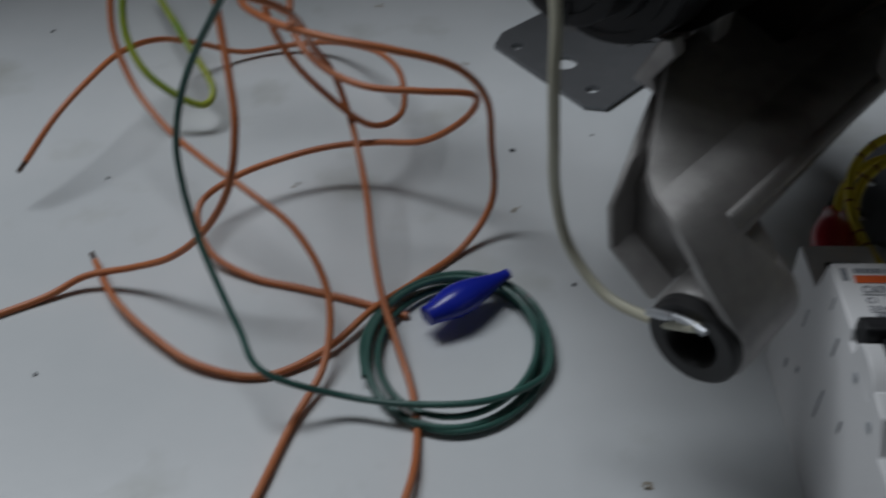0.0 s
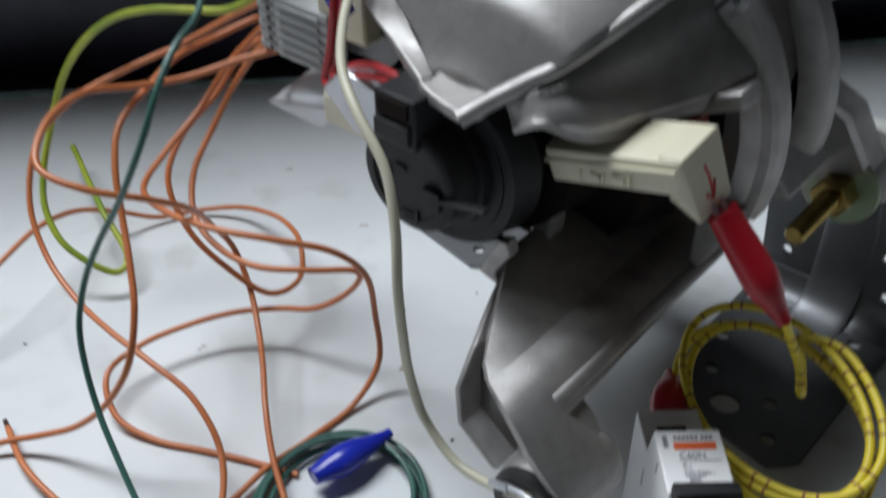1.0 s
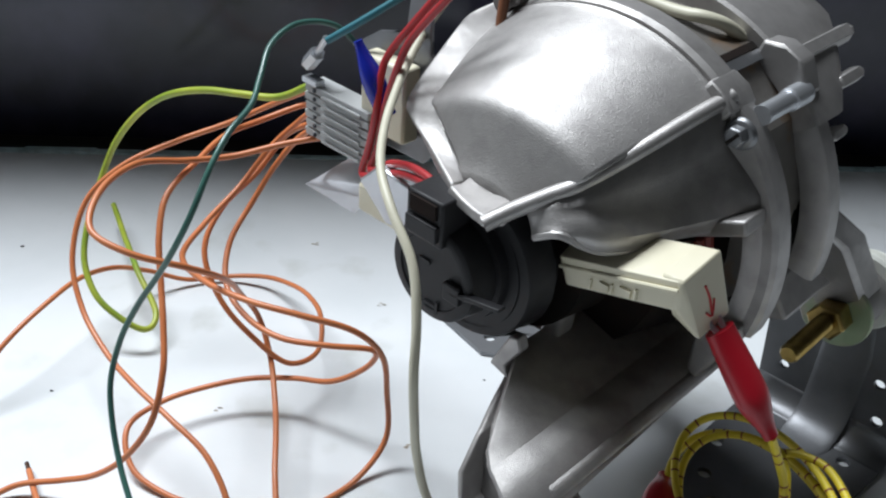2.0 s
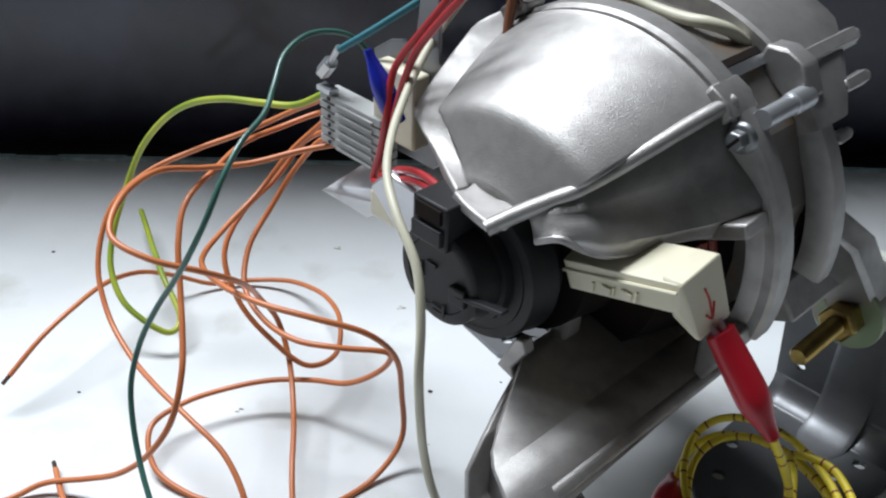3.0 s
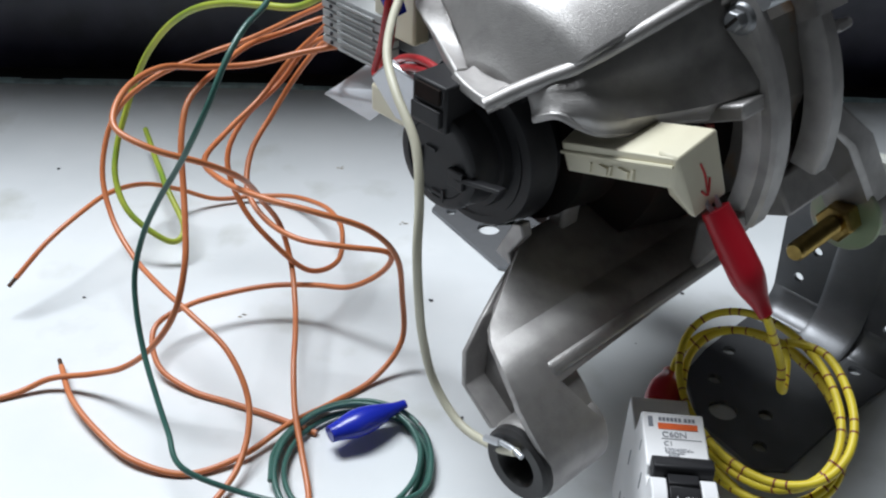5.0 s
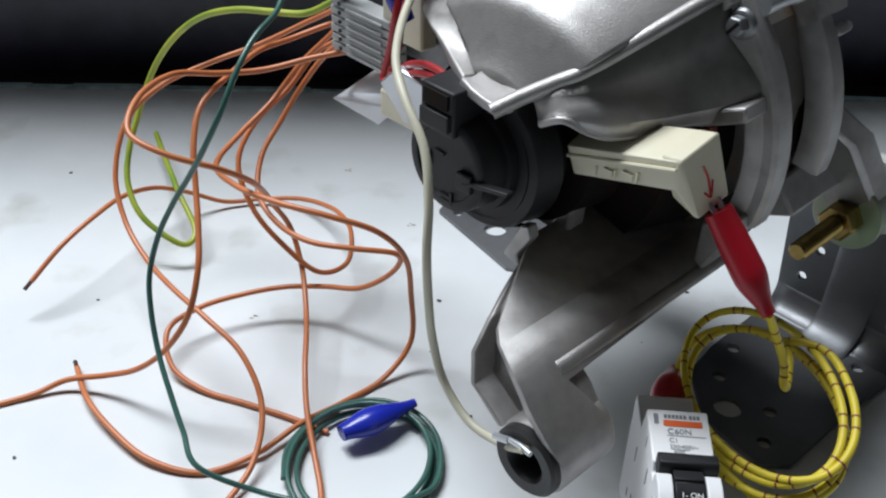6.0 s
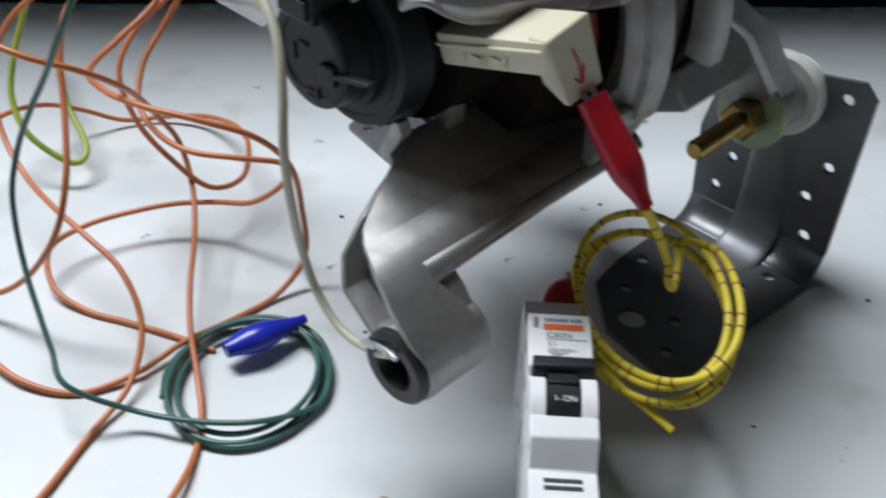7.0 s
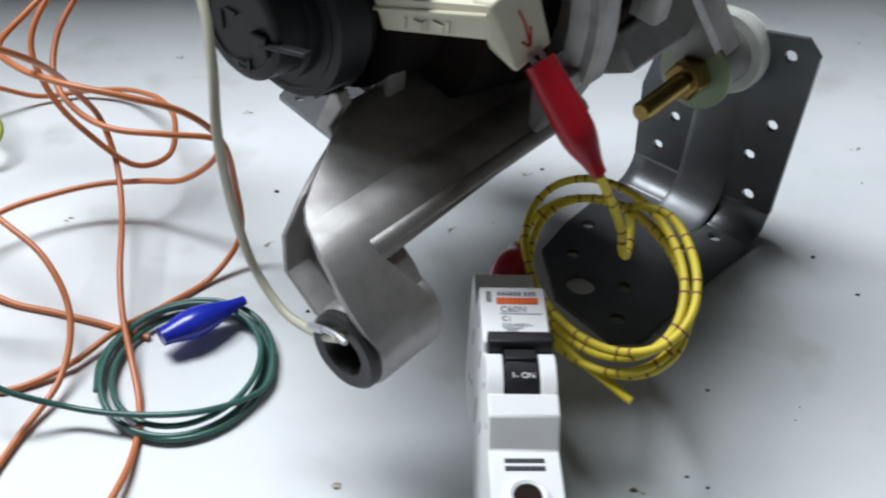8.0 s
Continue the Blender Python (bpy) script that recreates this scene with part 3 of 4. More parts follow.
for a in (-35, -12, 12, 34):
    p, q = radians(a), 0.0222
    bm = sweep(bmesh.new(), [L(0.1905, -0.106 + q * math.cos(p), Z0 + q * math.sin(p)), L(0.2000, -0.106 + (q + 0.002) * math.cos(p), Z0 + (q + 0.002) * math.sin(p))], 0.0009, 6)
    part("rib", bm, BLACK, cap)
bm = box(bmesh.new(), (0.1752, -0.1125, 0.1300), (0.1775, -0.1030, 0.1345), MOTOR)
part("socket_mouth", bm, DARK, cap)

# brush holder with its angled end
bm = bmesh.new()
for p in ((0.2000, -0.0800, 0.1205), (0.2145, -0.0815, 0.1240), (0.2145, -0.0790, 0.1130), (0.2000, -0.0765, 0.1128), (0.2005, -0.0442, 0.1306), (0.2147, -0.0428, 0.1350), (0.2005, -0.0440, 0.1222), (0.2160, -0.0440, 0.1170)):
    bm.verts.new(L(*p))
bmesh.ops.convex_hull(bm, input=bm.verts[:])
holder = part("brush_holder", bm, CREAM, motor, "cream plastic brush holder with a red drawn arrow", bevel=0.0008)
bm = bmesh.new()
for p in ((0.2005, -0.0436, 0.1308), (0.2147, -0.0424, 0.1352), (0.2168, -0.0368, 0.1175), (0.2048, -0.0378, 0.1140), (0.2005, -0.0436, 0.1222), (0.2010, -0.0500, 0.1300), (0.2147, -0.0490, 0.1335), (0.2160, -0.0470, 0.1180), (0.2060, -0.0470, 0.1165)):
    bm.verts.new(L(*p))
bmesh.ops.convex_hull(bm, input=bm.verts[:])
part("angled_end", bm, CREAM, holder, bevel=0.0007)
bm = sweep(bmesh.new(), [L(0.1998, -0.0790, 0.1178), L(0.1999, -0.0440, 0.1285)], 0.0005, 6)
part("ridge", bm, CREAM, holder)
for k, (u, w) in enumerate(((-0.0690, 0.0006), (-0.0660, 0.0030), (-0.0625, 0.0006), (-0.0600, 0.0035), (-0.0555, 0.0006))):
    z = 0.1160 + (u + 0.069) * 0.28
    bm = box(bmesh.new(), (0.1994, u, z + 0.0008 * (k % 2)), (0.2004, u + w, z + 0.0028), MOTOR)
    part("moulded_mark", bm, CREAM, holder)


def end_face(x, y):
    """A point just proud of the holder's end, x across and y down it."""
    a, b, d = L(0.2005, -0.0436, 0.1308), L(0.2147, -0.0424, 0.1352), L(0.2168, -0.0368, 0.1175)
    n = (b - a).cross(d - b).normalized()
    n = n if n.dot(SX) > 0 else -n
    return a + (b - a) * x + (d - b) * y + n * 0.0001


bm = sweep(bmesh.new(), smooth_path([end_face(0.50, 0.30), end_face(0.56, 0.50), end_face(0.56, 0.78)], 4), 0.00035, 6)
sweep(bm, smooth_path([end_face(0.42, 0.68), end_face(0.56, 0.80), end_face(0.66, 0.58)], 3), 0.00035, 6)
part("drawn_arrow", bm, REDINK, holder, "hand-drawn red arrow")

# leg with sleeve to the bracket bolt
bm = prism(bmesh.new(), [(-0.068, 0.102), (-0.045, 0.118), (-0.036, 0.105), (-0.030, 0.078), (-0.034, 0.064), (-0.044, 0.064), (-0.052, 0.080)], 0.3095, 0.3240, lambda u, v, w: L(w - max(0.0, (v - 0.088)) * 1.1, u, v))
leg = part("mounting_leg", bm, CAST, motor, bevel=0.0015)
bm = prism(bmesh.new(), [(-0.0620, 0.0945), (-0.0470, 0.0975), (-0.0395, 0.0865), (-0.0530, 0.0805)], 0.2680, 0.3150, lambda u, v, w: L(w, u, v))
part("link_bar", bm, CAST, leg, bevel=0.0012)
bm = lathe(bmesh.new(), [(0.309, 0.004), (0.309, 0.0105), (0.3255, 0.0105), (0.3255, 0.004)], s=-0.0375, z=0.0715, n=36)
part("sleeve", bm, CAST, leg)
bm = lathe(bmesh.new(), [(0.3255, 0.004), (0.3255, 0.0140), (0.3265, 0.0150), (0.3300, 0.0150), (0.3312, 0.0140), (0.3312, 0.0120), (0.3370, 0.0115), (0.3370, 0.004)], s=-0.0375, z=0.0715, n=44)
part("nylon_bush", bm, NYLON, leg, "white nylon bush")

# terminal bracket with its cream socket and bent tab
bm = prism(bmesh.new(), [(-0.180, 0.145), (-0.172, 0.1505), (-0.160, 0.154), (-0.158, 0.170), (-0.150, 0.172), (-0.149, 0.150), (-0.142, 0.146), (-0.138, 0.125), (-0.150, 0.112), (-0.172, 0.112)], 0.2185, 0.2200, lambda u, v, w: L(w, u, v))
tbr = part("terminal_bracket", bm, STEEL, motor, "bent zinc-plated terminal bracket", bevel=0.0004)
bm = box(bmesh.new(), (0.2110, -0.1720, 0.1200), (0.2180, -0.1520, 0.1455), MOTOR)
part("socket", bm, CREAM, tbr, "cream plastic terminal socket", bevel=0.001)
bm = box(bmesh.new(), (0.1960, -0.1560, 0.1010), (0.2080, -0.1300, 0.1110), MOTOR)
part("insulator", bm, CREAM, tbr, bevel=0.001)
bm = prism(bmesh.new(), [(-0.148, 0.118), (-0.140, 0.126), (-0.124, 0.1245), (-0.122, 0.110), (-0.136, 0.108)], 0.189, 0.196, lambda u, v, w: L(w, u, v))
part("contact", bm, ZINC, tbr, bevel=0.0008)
bm = bmesh.new()
rings(bm, [[L(0.2110, -0.2000, 0.0855), L(0.2148, -0.1782, 0.0819)], [L(0.2130, -0.1965, 0.0885), L(0.2134, -0.1666, 0.0925)], [L(0.2190, -0.1827, 0.1015), L(0.2120, -0.1549, 0.1032)]], closed=False)
tab = part("bent_tab", bm, GALV, tbr, "bright bent sheet tab", smooth=20)
tab.modifiers.new("solid", "SOLIDIFY").thickness = 0.0009
# leads over the top of the motor
wire("lead", [L(0.246, -0.124, 0.1770), L(0.254, -0.1130, 0.1740), L(0.258, -0.1050, 0.1722), L(0.259, -0.0970, 0.1716), L(0.259, -0.0900, 0.1718), L(0.260, -0.0840, 0.1722), L(0.2640, -0.0790, 0.1705), L(0.2700, -0.0760, 0.1660)], 0.0019, WIREW, motor, "off-white sleeved lead")
for run in ([(0.2180, -0.1370, 0.1850), (0.2120, -0.1394, 0.1747), (0.2060, -0.1527, 0.1539), (0.2030, -0.1541, 0.1458), (0.2000, -0.1526, 0.1355), (0.1990, -0.1544, 0.1231), (0.1980, -0.1563, 0.1140), (0.1965, -0.1520, 0.1145), (0.1930, -0.1410, 0.1215), (0.1890, -0.1290, 0.1280), (0.1850, -0.1150, 0.1320), (0.1815, -0.1060, 0.1325)],
            [(0.2140, -0.1240, 0.1870), (0.2080, -0.1303, 0.1780), (0.2050, -0.1427, 0.1618), (0.2030, -0.1467, 0.1520), (0.2010, -0.1500, 0.1370), (0.2000, -0.1515, 0.1240), (0.1985, -0.1530, 0.1165), (0.1960, -0.1480, 0.1185), (0.1920, -0.1370, 0.1270), (0.1880, -0.1240, 0.1325), (0.1850, -0.1120, 0.1335), (0.1820, -0.1030, 0.1320)]):
    wire("sensor_lead", [L(*p) for p in run], 0.00120, REDW, motor, "red insulated sensor lead")
wire("copper_lead", [L(0.232, -0.134, 0.150), L(0.236, -0.137, 0.165), L(0.240, -0.137, 0.185)], 0.0016, BROWNW, motor, "brown insulated lead")
wire("blue_lead", [L(0.2055, -0.182, 0.1470), L(0.2140, -0.172, 0.1560), L(0.2260, -0.160, 0.1680), L(0.2400, -0.150, 0.1800)], 0.0012, material("teal_wire", (0.03, 0.16, 0.2), 0.4), motor, "teal insulated lead")


# ---- brackets ----
def sheet(outline, holes, place, name, mat, parent, thick=0.002, label=""):
    """A flat sheet with round holes (u, v, r), given thickness by a modifier."""
    bm = bmesh.new()
    edges = []
    for loop in [outline] + [[(u + r * math.cos(2 * math.pi * k / 16), v + r * math.sin(2 * math.pi * k / 16)) for k in range(16)] for u, v, r in holes]:
        vs = [bm.verts.new((u, v, 0)) for u, v in loop]
        edges += [bm.edges.new((a, b)) for a, b in zip(vs, vs[1:] + vs[:1])]
    bmesh.ops.triangle_fill(bm, use_beauty=True, use_dissolve=False, edges=edges, normal=(0, 0, 1))
    for v in bm.verts:
        v.co = place(v.co.x, v.co.y)
    ob = part(name, bm, mat, parent, label)
    for f in ob.data.polygons:
        f.use_smooth = False
    mod = ob.modifiers.new("solid", "SOLIDIFY")
    mod.thickness, mod.offset = thick, 0
    return ob


bracket = thing("mounting_bracket", "grey pressed steel bracket with punched holes standing on the table", "bracket", "two mounting brackets", at=L(0.30, -0.04, 0))
HOLE = 0.0026
sheet([(-0.0665, 0.3265), (-0.0665, 0.290), (-0.0640, 0.272), (-0.0455, 0.2545), (-0.0200, 0.2500), (-0.0125, 0.2580), (-0.0115, 0.295), (-0.0090, 0.3265)],
      [(-0.0625, 0.3228, 0.0022), (-0.0600, 0.2960, HOLE), (-0.0545, 0.2780, HOLE), (-0.0430, 0.2660, 0.0052), (-0.0312, 0.2755, HOLE), (-0.0244, 0.2604, HOLE), (-0.0211, 0.3225, HOLE), (-0.0255, 0.3090, HOLE)],
      lambda u, v: L(v, u, 0.0012), "base_plate", STEEL, bracket)
bm = bmesh.new()
rings(bm, [[L(0.3265 + 0.0105 * math.sin(a), s, 0.0117 - 0.0105 * math.cos(a)) for a in (radians(90 * k / 9) for k in range(10))] for s in (-0.0665, -0.060, -0.0480, -0.044, -0.030, -0.026, -0.0090)], closed=False)
fold = part("fold", bm, STEEL, bracket)
mod = fold.modifiers.new("solid", "SOLIDIFY")
mod.thickness, mod.offset = 0.002, 0
sheet([(-0.0665, 0.0117), (-0.0690, 0.042), (-0.0660, 0.056), (-0.0580, 0.073), (-0.0140, 0.0815), (-0.0085, 0.0765), (-0.0085, 0.0117)],
      [(-0.0172, 0.0465, 0.0021), (-0.0221, 0.0318, 0.0021), (-0.0183, 0.0158, 0.0023), (-0.0533, 0.0339, 0.0020), (-0.0576, 0.0193, 0.0020), (-0.0180, 0.0735, 0.0022), (-0.0375, 0.0715, 0.0045)],
      lambda u, v: L(0.337, u, v), "upright_plate", STEEL, bracket)
# pressed rib in the upright and over the fold
bm = bmesh.new()
loops = []
for c, z in ((0.312, 0.0018), (0.3225, 0.0023), (0.3285, 0.0039), (0.3325, 0.0068), (0.3349, 0.0110), (0.3357, 0.018), (0.3359, 0.025), (0.3359, 0.040), (0.3361, 0.058)):
    k = 0.9 if 0.318 < c < 0.336 else 0.6
    loops.append([L(c, -0.0370 + 0.0105 * k * math.cos(q), z) + (AX * -0.0007 + Vector((0, 0, 0.0004))) * math.sin(q) for q in (radians(a) for a in range(0, 181, 20))])
rings(bm, loops, closed=False)
part("pressed_rib", bm, STEEL, bracket)
# the bolt with nut and washer
bolt = thing("bolt", "yellow zinc bolt with nut and wide washer through the bracket", "bolt", at=L(0.307, -0.0375, 0.0715))
bm = bmesh.new()
prof = [(0.2735, 0.0), (0.2735, 0.0026), (0.2745, 0.0033)]
c = 0.2750
while c < 0.302:
    prof += [(c, 0.0033), (c + 0.0005, 0.0029)]
    c += 0.001
prof += [(0.302, 0.0033), (0.343, 0.0033), (0.343, 0.0)]
lathe(bm, prof, s=-0.0375, z=0.0715, n=24)
part("shank", bm, BRASS, bolt, "yellow zinc threaded shank")
bm = lathe(bmesh.new(), [(0.2985, 0.0032), (0.2985, 0.0060), (0.2992, 0.0068), (0.3062, 0.0068), (0.3066, 0.0062), (0.3066, 0.0032)], s=-0.0375, z=0.0715, n=6)
part("nut", bm, BRASS, bolt, bevel=0.0004)
bm = lathe(bmesh.new(), [(0.3066, 0.0032), (0.3066, 0.0122), (0.3070, 0.0126), (0.3082, 0.0126), (0.3086, 0.0122), (0.3086, 0.0032)], s=-0.0375, z=0.0715, n=44)
part("washer", bm, WASHER, bolt, "wide iridescent green and pink washer")
bm = lathe(bmesh.new(), [(0.3382, 0.0), (0.3382, 0.0072), (0.343, 0.0072), (0.3438, 0.006), (0.3438, 0.0)], s=-0.0375, z=0.0715, n=6)
part("head", bm, BRASS, bolt)

foot = thing("mounting_bracket", "grey steel foot bracket with three holes under the motor", "bracket", "two mounting brackets", at=L(0.30, -0.18, 0))
sheet([(-0.2120, 0.2850), (-0.2085, 0.2765), (-0.1570, 0.2675), (-0.1500, 0.2720), (-0.1480, 0.335), (-0.2060, 0.345)],
      [(-0.2009, 0.2815, 0.0024), (-0.1608, 0.2775, 0.0026), (-0.1800, 0.2850, 0.0052)], lambda u, v: L(v, u, 0.0012), "base_plate", STEEL, foot)
bm = prism(bmesh.new(), [(-0.205, 0.0), (-0.205, 0.06), (-0.185, 0.085), (-0.165, 0.085), (-0.149, 0.06), (-0.149, 0.0)], 0.335, 0.337, lambda u, v, w: L(w, u, v))
part("upright_plate", bm, STEEL, foot)


# ---- plug with its loose leads ----
plug = thing("plug", "grey stacked connector plug with loose orange leads trailing over the table", "plug", at=L(0.21, -0.19, 0.107))
bm = bmesh.new()
for k in range(6):
    z = 0.1070 + 0.0033 * k
    body = part("layer", box(bmesh.new(), (0.2095, -0.1985 + 0.0004 * (k % 2), z), (0.2175, -0.1665, z + 0.0027), MOTOR), GREYP, plug, bevel=0.0003)
    part("keyway", box(bmesh.new(), (0.2088, -0.1935, z + 0.0009), (0.2096, -0.1925, z + 0.0020), MOTOR), INK, body)
    part("ridge", box(bmesh.new(), (0.2086, -0.1890, z + 0.0002), (0.2096, -0.1700, z + 0.0010), MOTOR), GREYP, body)
bm.free()
wire("orange_lead", [(-0.0049, 0.2916, 0.1254), (-0.01, 0.3136, 0.1116), (-0.0249, 0.3235, 0.1003), (-0.0431, 0.3235, 0.0905), (-0.0624, 0.3193, 0.0834), (-0.0816, 0.3119, 0.0755), (-0.0945, 0.3017, 0.0641), (-0.0971, 0.2871, 0.0474), (-0.0898, 0.272, 0.0347), (-0.0764, 0.2557, 0.0284), (-0.0614, 0.24, 0.0278), (-0.0456, 0.2263, 0.0267), (-0.0299, 0.2139, 0.022), (-0.0197, 0.1982, 0.0131), (-0.019, 0.179, 0.0051), (-0.0263, 0.1596, 0.0016), (-0.034, 0.132, 0.0016), (-0.047, 0.098, 0.0013)], 0.00108, ORANGE, plug, "orange insulated lead")
wire("orange_lead", [(-0.0036, 0.2909, 0.1209), (-0.0048, 0.3083, 0.1089), (-0.0132, 0.3163, 0.1037), (-0.027, 0.3107, 0.0995), (-0.0373, 0.2976, 0.0993), (-0.0436, 0.2802, 0.0976), (-0.0499, 0.2633, 0.0936), (-0.0501, 0.2507, 0.0851), (-0.0473, 0.2389, 0.0735), (-0.0442, 0.2273, 0.0646), (-0.0423, 0.2166, 0.056), (-0.0448, 0.2078, 0.0428), (-0.0539, 0.2055, 0.0287), (-0.0662, 0.208, 0.0165), (-0.0804, 0.2117, 0.0085), (-0.0958, 0.2119, 0.0045), (-0.1097, 0.2047, 0.0011), (-0.14, 0.189, 0.0012), (-0.18, 0.176, 0.0012)], 0.00108, ORANGE, plug, "orange insulated lead")
long_run = [(-0.0022, 0.2907, 0.1171), (-0.0107, 0.3054, 0.1043), (-0.0232, 0.3057, 0.0911), (-0.0334, 0.2947, 0.0793), (-0.0419, 0.2781, 0.0739), (-0.0456, 0.2584, 0.0721), (-0.0344, 0.243, 0.0735), (-0.0178, 0.2321, 0.075), (-0.0005, 0.2283, 0.0736), (0.0165, 0.2319, 0.0658), (0.0254, 0.2384, 0.0508), (0.0273, 0.2423, 0.0311), (0.0277, 0.239, 0.0118), (0.0184, 0.2277, 0.002), (0.005, 0.2139, 0.0015), (-0.0073, 0.2003, 0.0035), (-0.0197, 0.1857, 0.0023), (-0.0363, 0.1767, 0.0011), (-0.055, 0.1794, 0.0026), (-0.0705, 0.1896, 0.0038), (-0.0846, 0.2031, 0.0045), (-0.0949, 0.2195, 0.0038)]
lead = wire("orange_lead", long_run, 0.00108, ORANGE, plug, "orange insulated lead")
a, b = Vector(long_run[-2]), Vector(long_run[-1])
part("bare_end", sweep(bmesh.new(), [b - (b - a) * 0.05, b + (b - a).normalized() * 0.004], 0.0008, 8), COPPER, lead, "bare dark copper end")
back_run = [(-0.0015, 0.2903, 0.1135), (-0.0069, 0.3073, 0.1021), (-0.0184, 0.3121, 0.0931), (-0.0281, 0.304, 0.0812), (-0.0393, 0.2909, 0.0721), (-0.0437, 0.2788, 0.0609), (-0.037, 0.2696, 0.0466), (-0.0253, 0.2648, 0.0341), (-0.0118, 0.2649, 0.0218), (-0.0024, 0.2771, 0.0182), (-0.0038, 0.2967, 0.0198), (-0.0116, 0.3147, 0.0166), (-0.0222, 0.3299, 0.0109), (-0.0358, 0.3406, 0.0061), (-0.0531, 0.3431, 0.0031), (-0.07, 0.3379, 0.0035), (-0.0843, 0.3307, 0.012), (-0.0949, 0.3191, 0.0208), (-0.1031, 0.3028, 0.0259), (-0.1097, 0.2852, 0.026), (-0.1173, 0.2691, 0.0223), (-0.1252, 0.2547, 0.0145)]
lead = wire("orange_lead", back_run, 0.00108, ORANGE, plug, "orange insulated lead")
a, b = Vector(back_run[-2]), Vector(back_run[-1])
part("bare_end", sweep(bmesh.new(), [b - (b - a) * 0.05, b + (b - a).normalized() * 0.004], 0.0008, 8), COPPER, lead, "bare dark copper end")
wire("orange_lead", [(-0.0001, 0.2897, 0.1093), (-0.0105, 0.2993, 0.1001), (-0.0203, 0.2992, 0.0872), (-0.0283, 0.2916, 0.0747), (-0.0342, 0.2791, 0.065), (-0.0326, 0.2641, 0.0572), (-0.0229, 0.2507, 0.0537), (-0.0094, 0.2413, 0.0531), (0.0067, 0.2398, 0.0524), (0.022, 0.2455, 0.0469), (0.0191, 0.2508, 0.0346), (0.0062, 0.256, 0.0222), (-0.0091, 0.2622, 0.0168), (-0.0254, 0.2635, 0.0141), (-0.0412, 0.259, 0.0125), (-0.0557, 0.2497, 0.0121), (-0.0648, 0.2367, 0.0108), (-0.0599, 0.223, 0.0048), (-0.0459, 0.215, 0.0015), (-0.0296, 0.2105, 0.0011), (-0.0131, 0.2054, 0.0011), (0.0026, 0.1996, 0.0011)], 0.00108, ORANGE, plug, "orange insulated lead")
wire("orange_lead", [(0.0008, 0.2894, 0.1058), (-0.015, 0.2877, 0.1023), (-0.0314, 0.282, 0.0993), (-0.0461, 0.2739, 0.1007), (-0.0582, 0.2619, 0.1052), (-0.0645, 0.2448, 0.1049), (-0.0632, 0.2286, 0.1004), (-0.05, 0.2231, 0.0963), (-0.0358, 0.2276, 0.0897), (-0.0288, 0.2388, 0.0789), (-0.0278, 0.2532, 0.0655), (-0.0282, 0.2662, 0.0516), (-0.0235, 0.2719, 0.0374), (-0.0183, 0.2645, 0.0252), (-0.0141, 0.2497, 0.0186), (-0.0108, 0.2336, 0.0166), (-0.0083, 0.2174, 0.0141), (-0.0049, 0.2018, 0.009), (0.0003, 0.1866, 0.0041), (0.0054, 0.171, 0.0013), (0.0073, 0.1549, 0.0015), (0.0054, 0.1376, 0.0033), (-0.004, 0.112, 0.0013), (-0.016, 0.085, 0.0013)], 0.00108, ORANGE, plug, "orange insulated lead")
wire("earth_lead", [(-0.0049, 0.2925, 0.1239), (-0.0178, 0.2971, 0.1157), (-0.0326, 0.3033, 0.1129), (-0.0472, 0.3105, 0.11), (-0.0611, 0.3177, 0.1044), (-0.0731, 0.3242, 0.0959), (-0.0837, 0.3288, 0.0848), (-0.0922, 0.33, 0.0721), (-0.0983, 0.3254, 0.0568), (-0.1021, 0.3157, 0.0419), (-0.1007, 0.305, 0.0305), (-0.0922, 0.2954, 0.0202), (-0.0762, 0.2925, 0.0103), (-0.0729, 0.3017, 0.0116), (-0.0841, 0.3179, 0.0198), (-0.0921, 0.3335, 0.019), (-0.0999, 0.3492, 0.0161), (-0.1076, 0.3653, 0.0138), (-0.1157, 0.3814, 0.0126)], 0.0013, LIME, plug, "green and yellow earth lead")

# ---- white lead ----
white = thing("white_lead", "off-white lead clipped to the boss with a crimp terminal", "wire", at=(0.0681, 0.1419, 0.061))
wire("insulation", [(0.0415, 0.2821, 0.1642), (0.0348, 0.2695, 0.1577), (0.0298, 0.256, 0.1517), (0.0264, 0.2413, 0.146), (0.0247, 0.2262, 0.1419), (0.0253, 0.2112, 0.1381), (0.0295, 0.1979, 0.1334), (0.0358, 0.1866, 0.1254), (0.0379, 0.1785, 0.1138), (0.0381, 0.1736, 0.0999), (0.0389, 0.1729, 0.0855), (0.0402, 0.1743, 0.0703), (0.044, 0.1721, 0.0559), (0.0523, 0.1637, 0.0481), (0.0621, 0.153, 0.0512), (0.0681, 0.1419, 0.0611)], 0.0013, WIREW, white)
wire("upper_run", [(0.0418, 0.2809, 0.1645), (0.0480, 0.296, 0.1700), (0.0550, 0.312, 0.174)], 0.0013, WIREW, white)
wire("crimp", [(0.0600, 0.1516, 0.0555), (0.0625, 0.1487, 0.0575), (0.0640, 0.1468, 0.0590)], 0.0011, ZINC, white, "flat metal crimp", steps=3)
wire("spade", [(0.0640, 0.1466, 0.0595), (0.0670, 0.1432, 0.0610), (0.0695, 0.1400, 0.0615)], 0.0008, ZINC, white, steps=3)


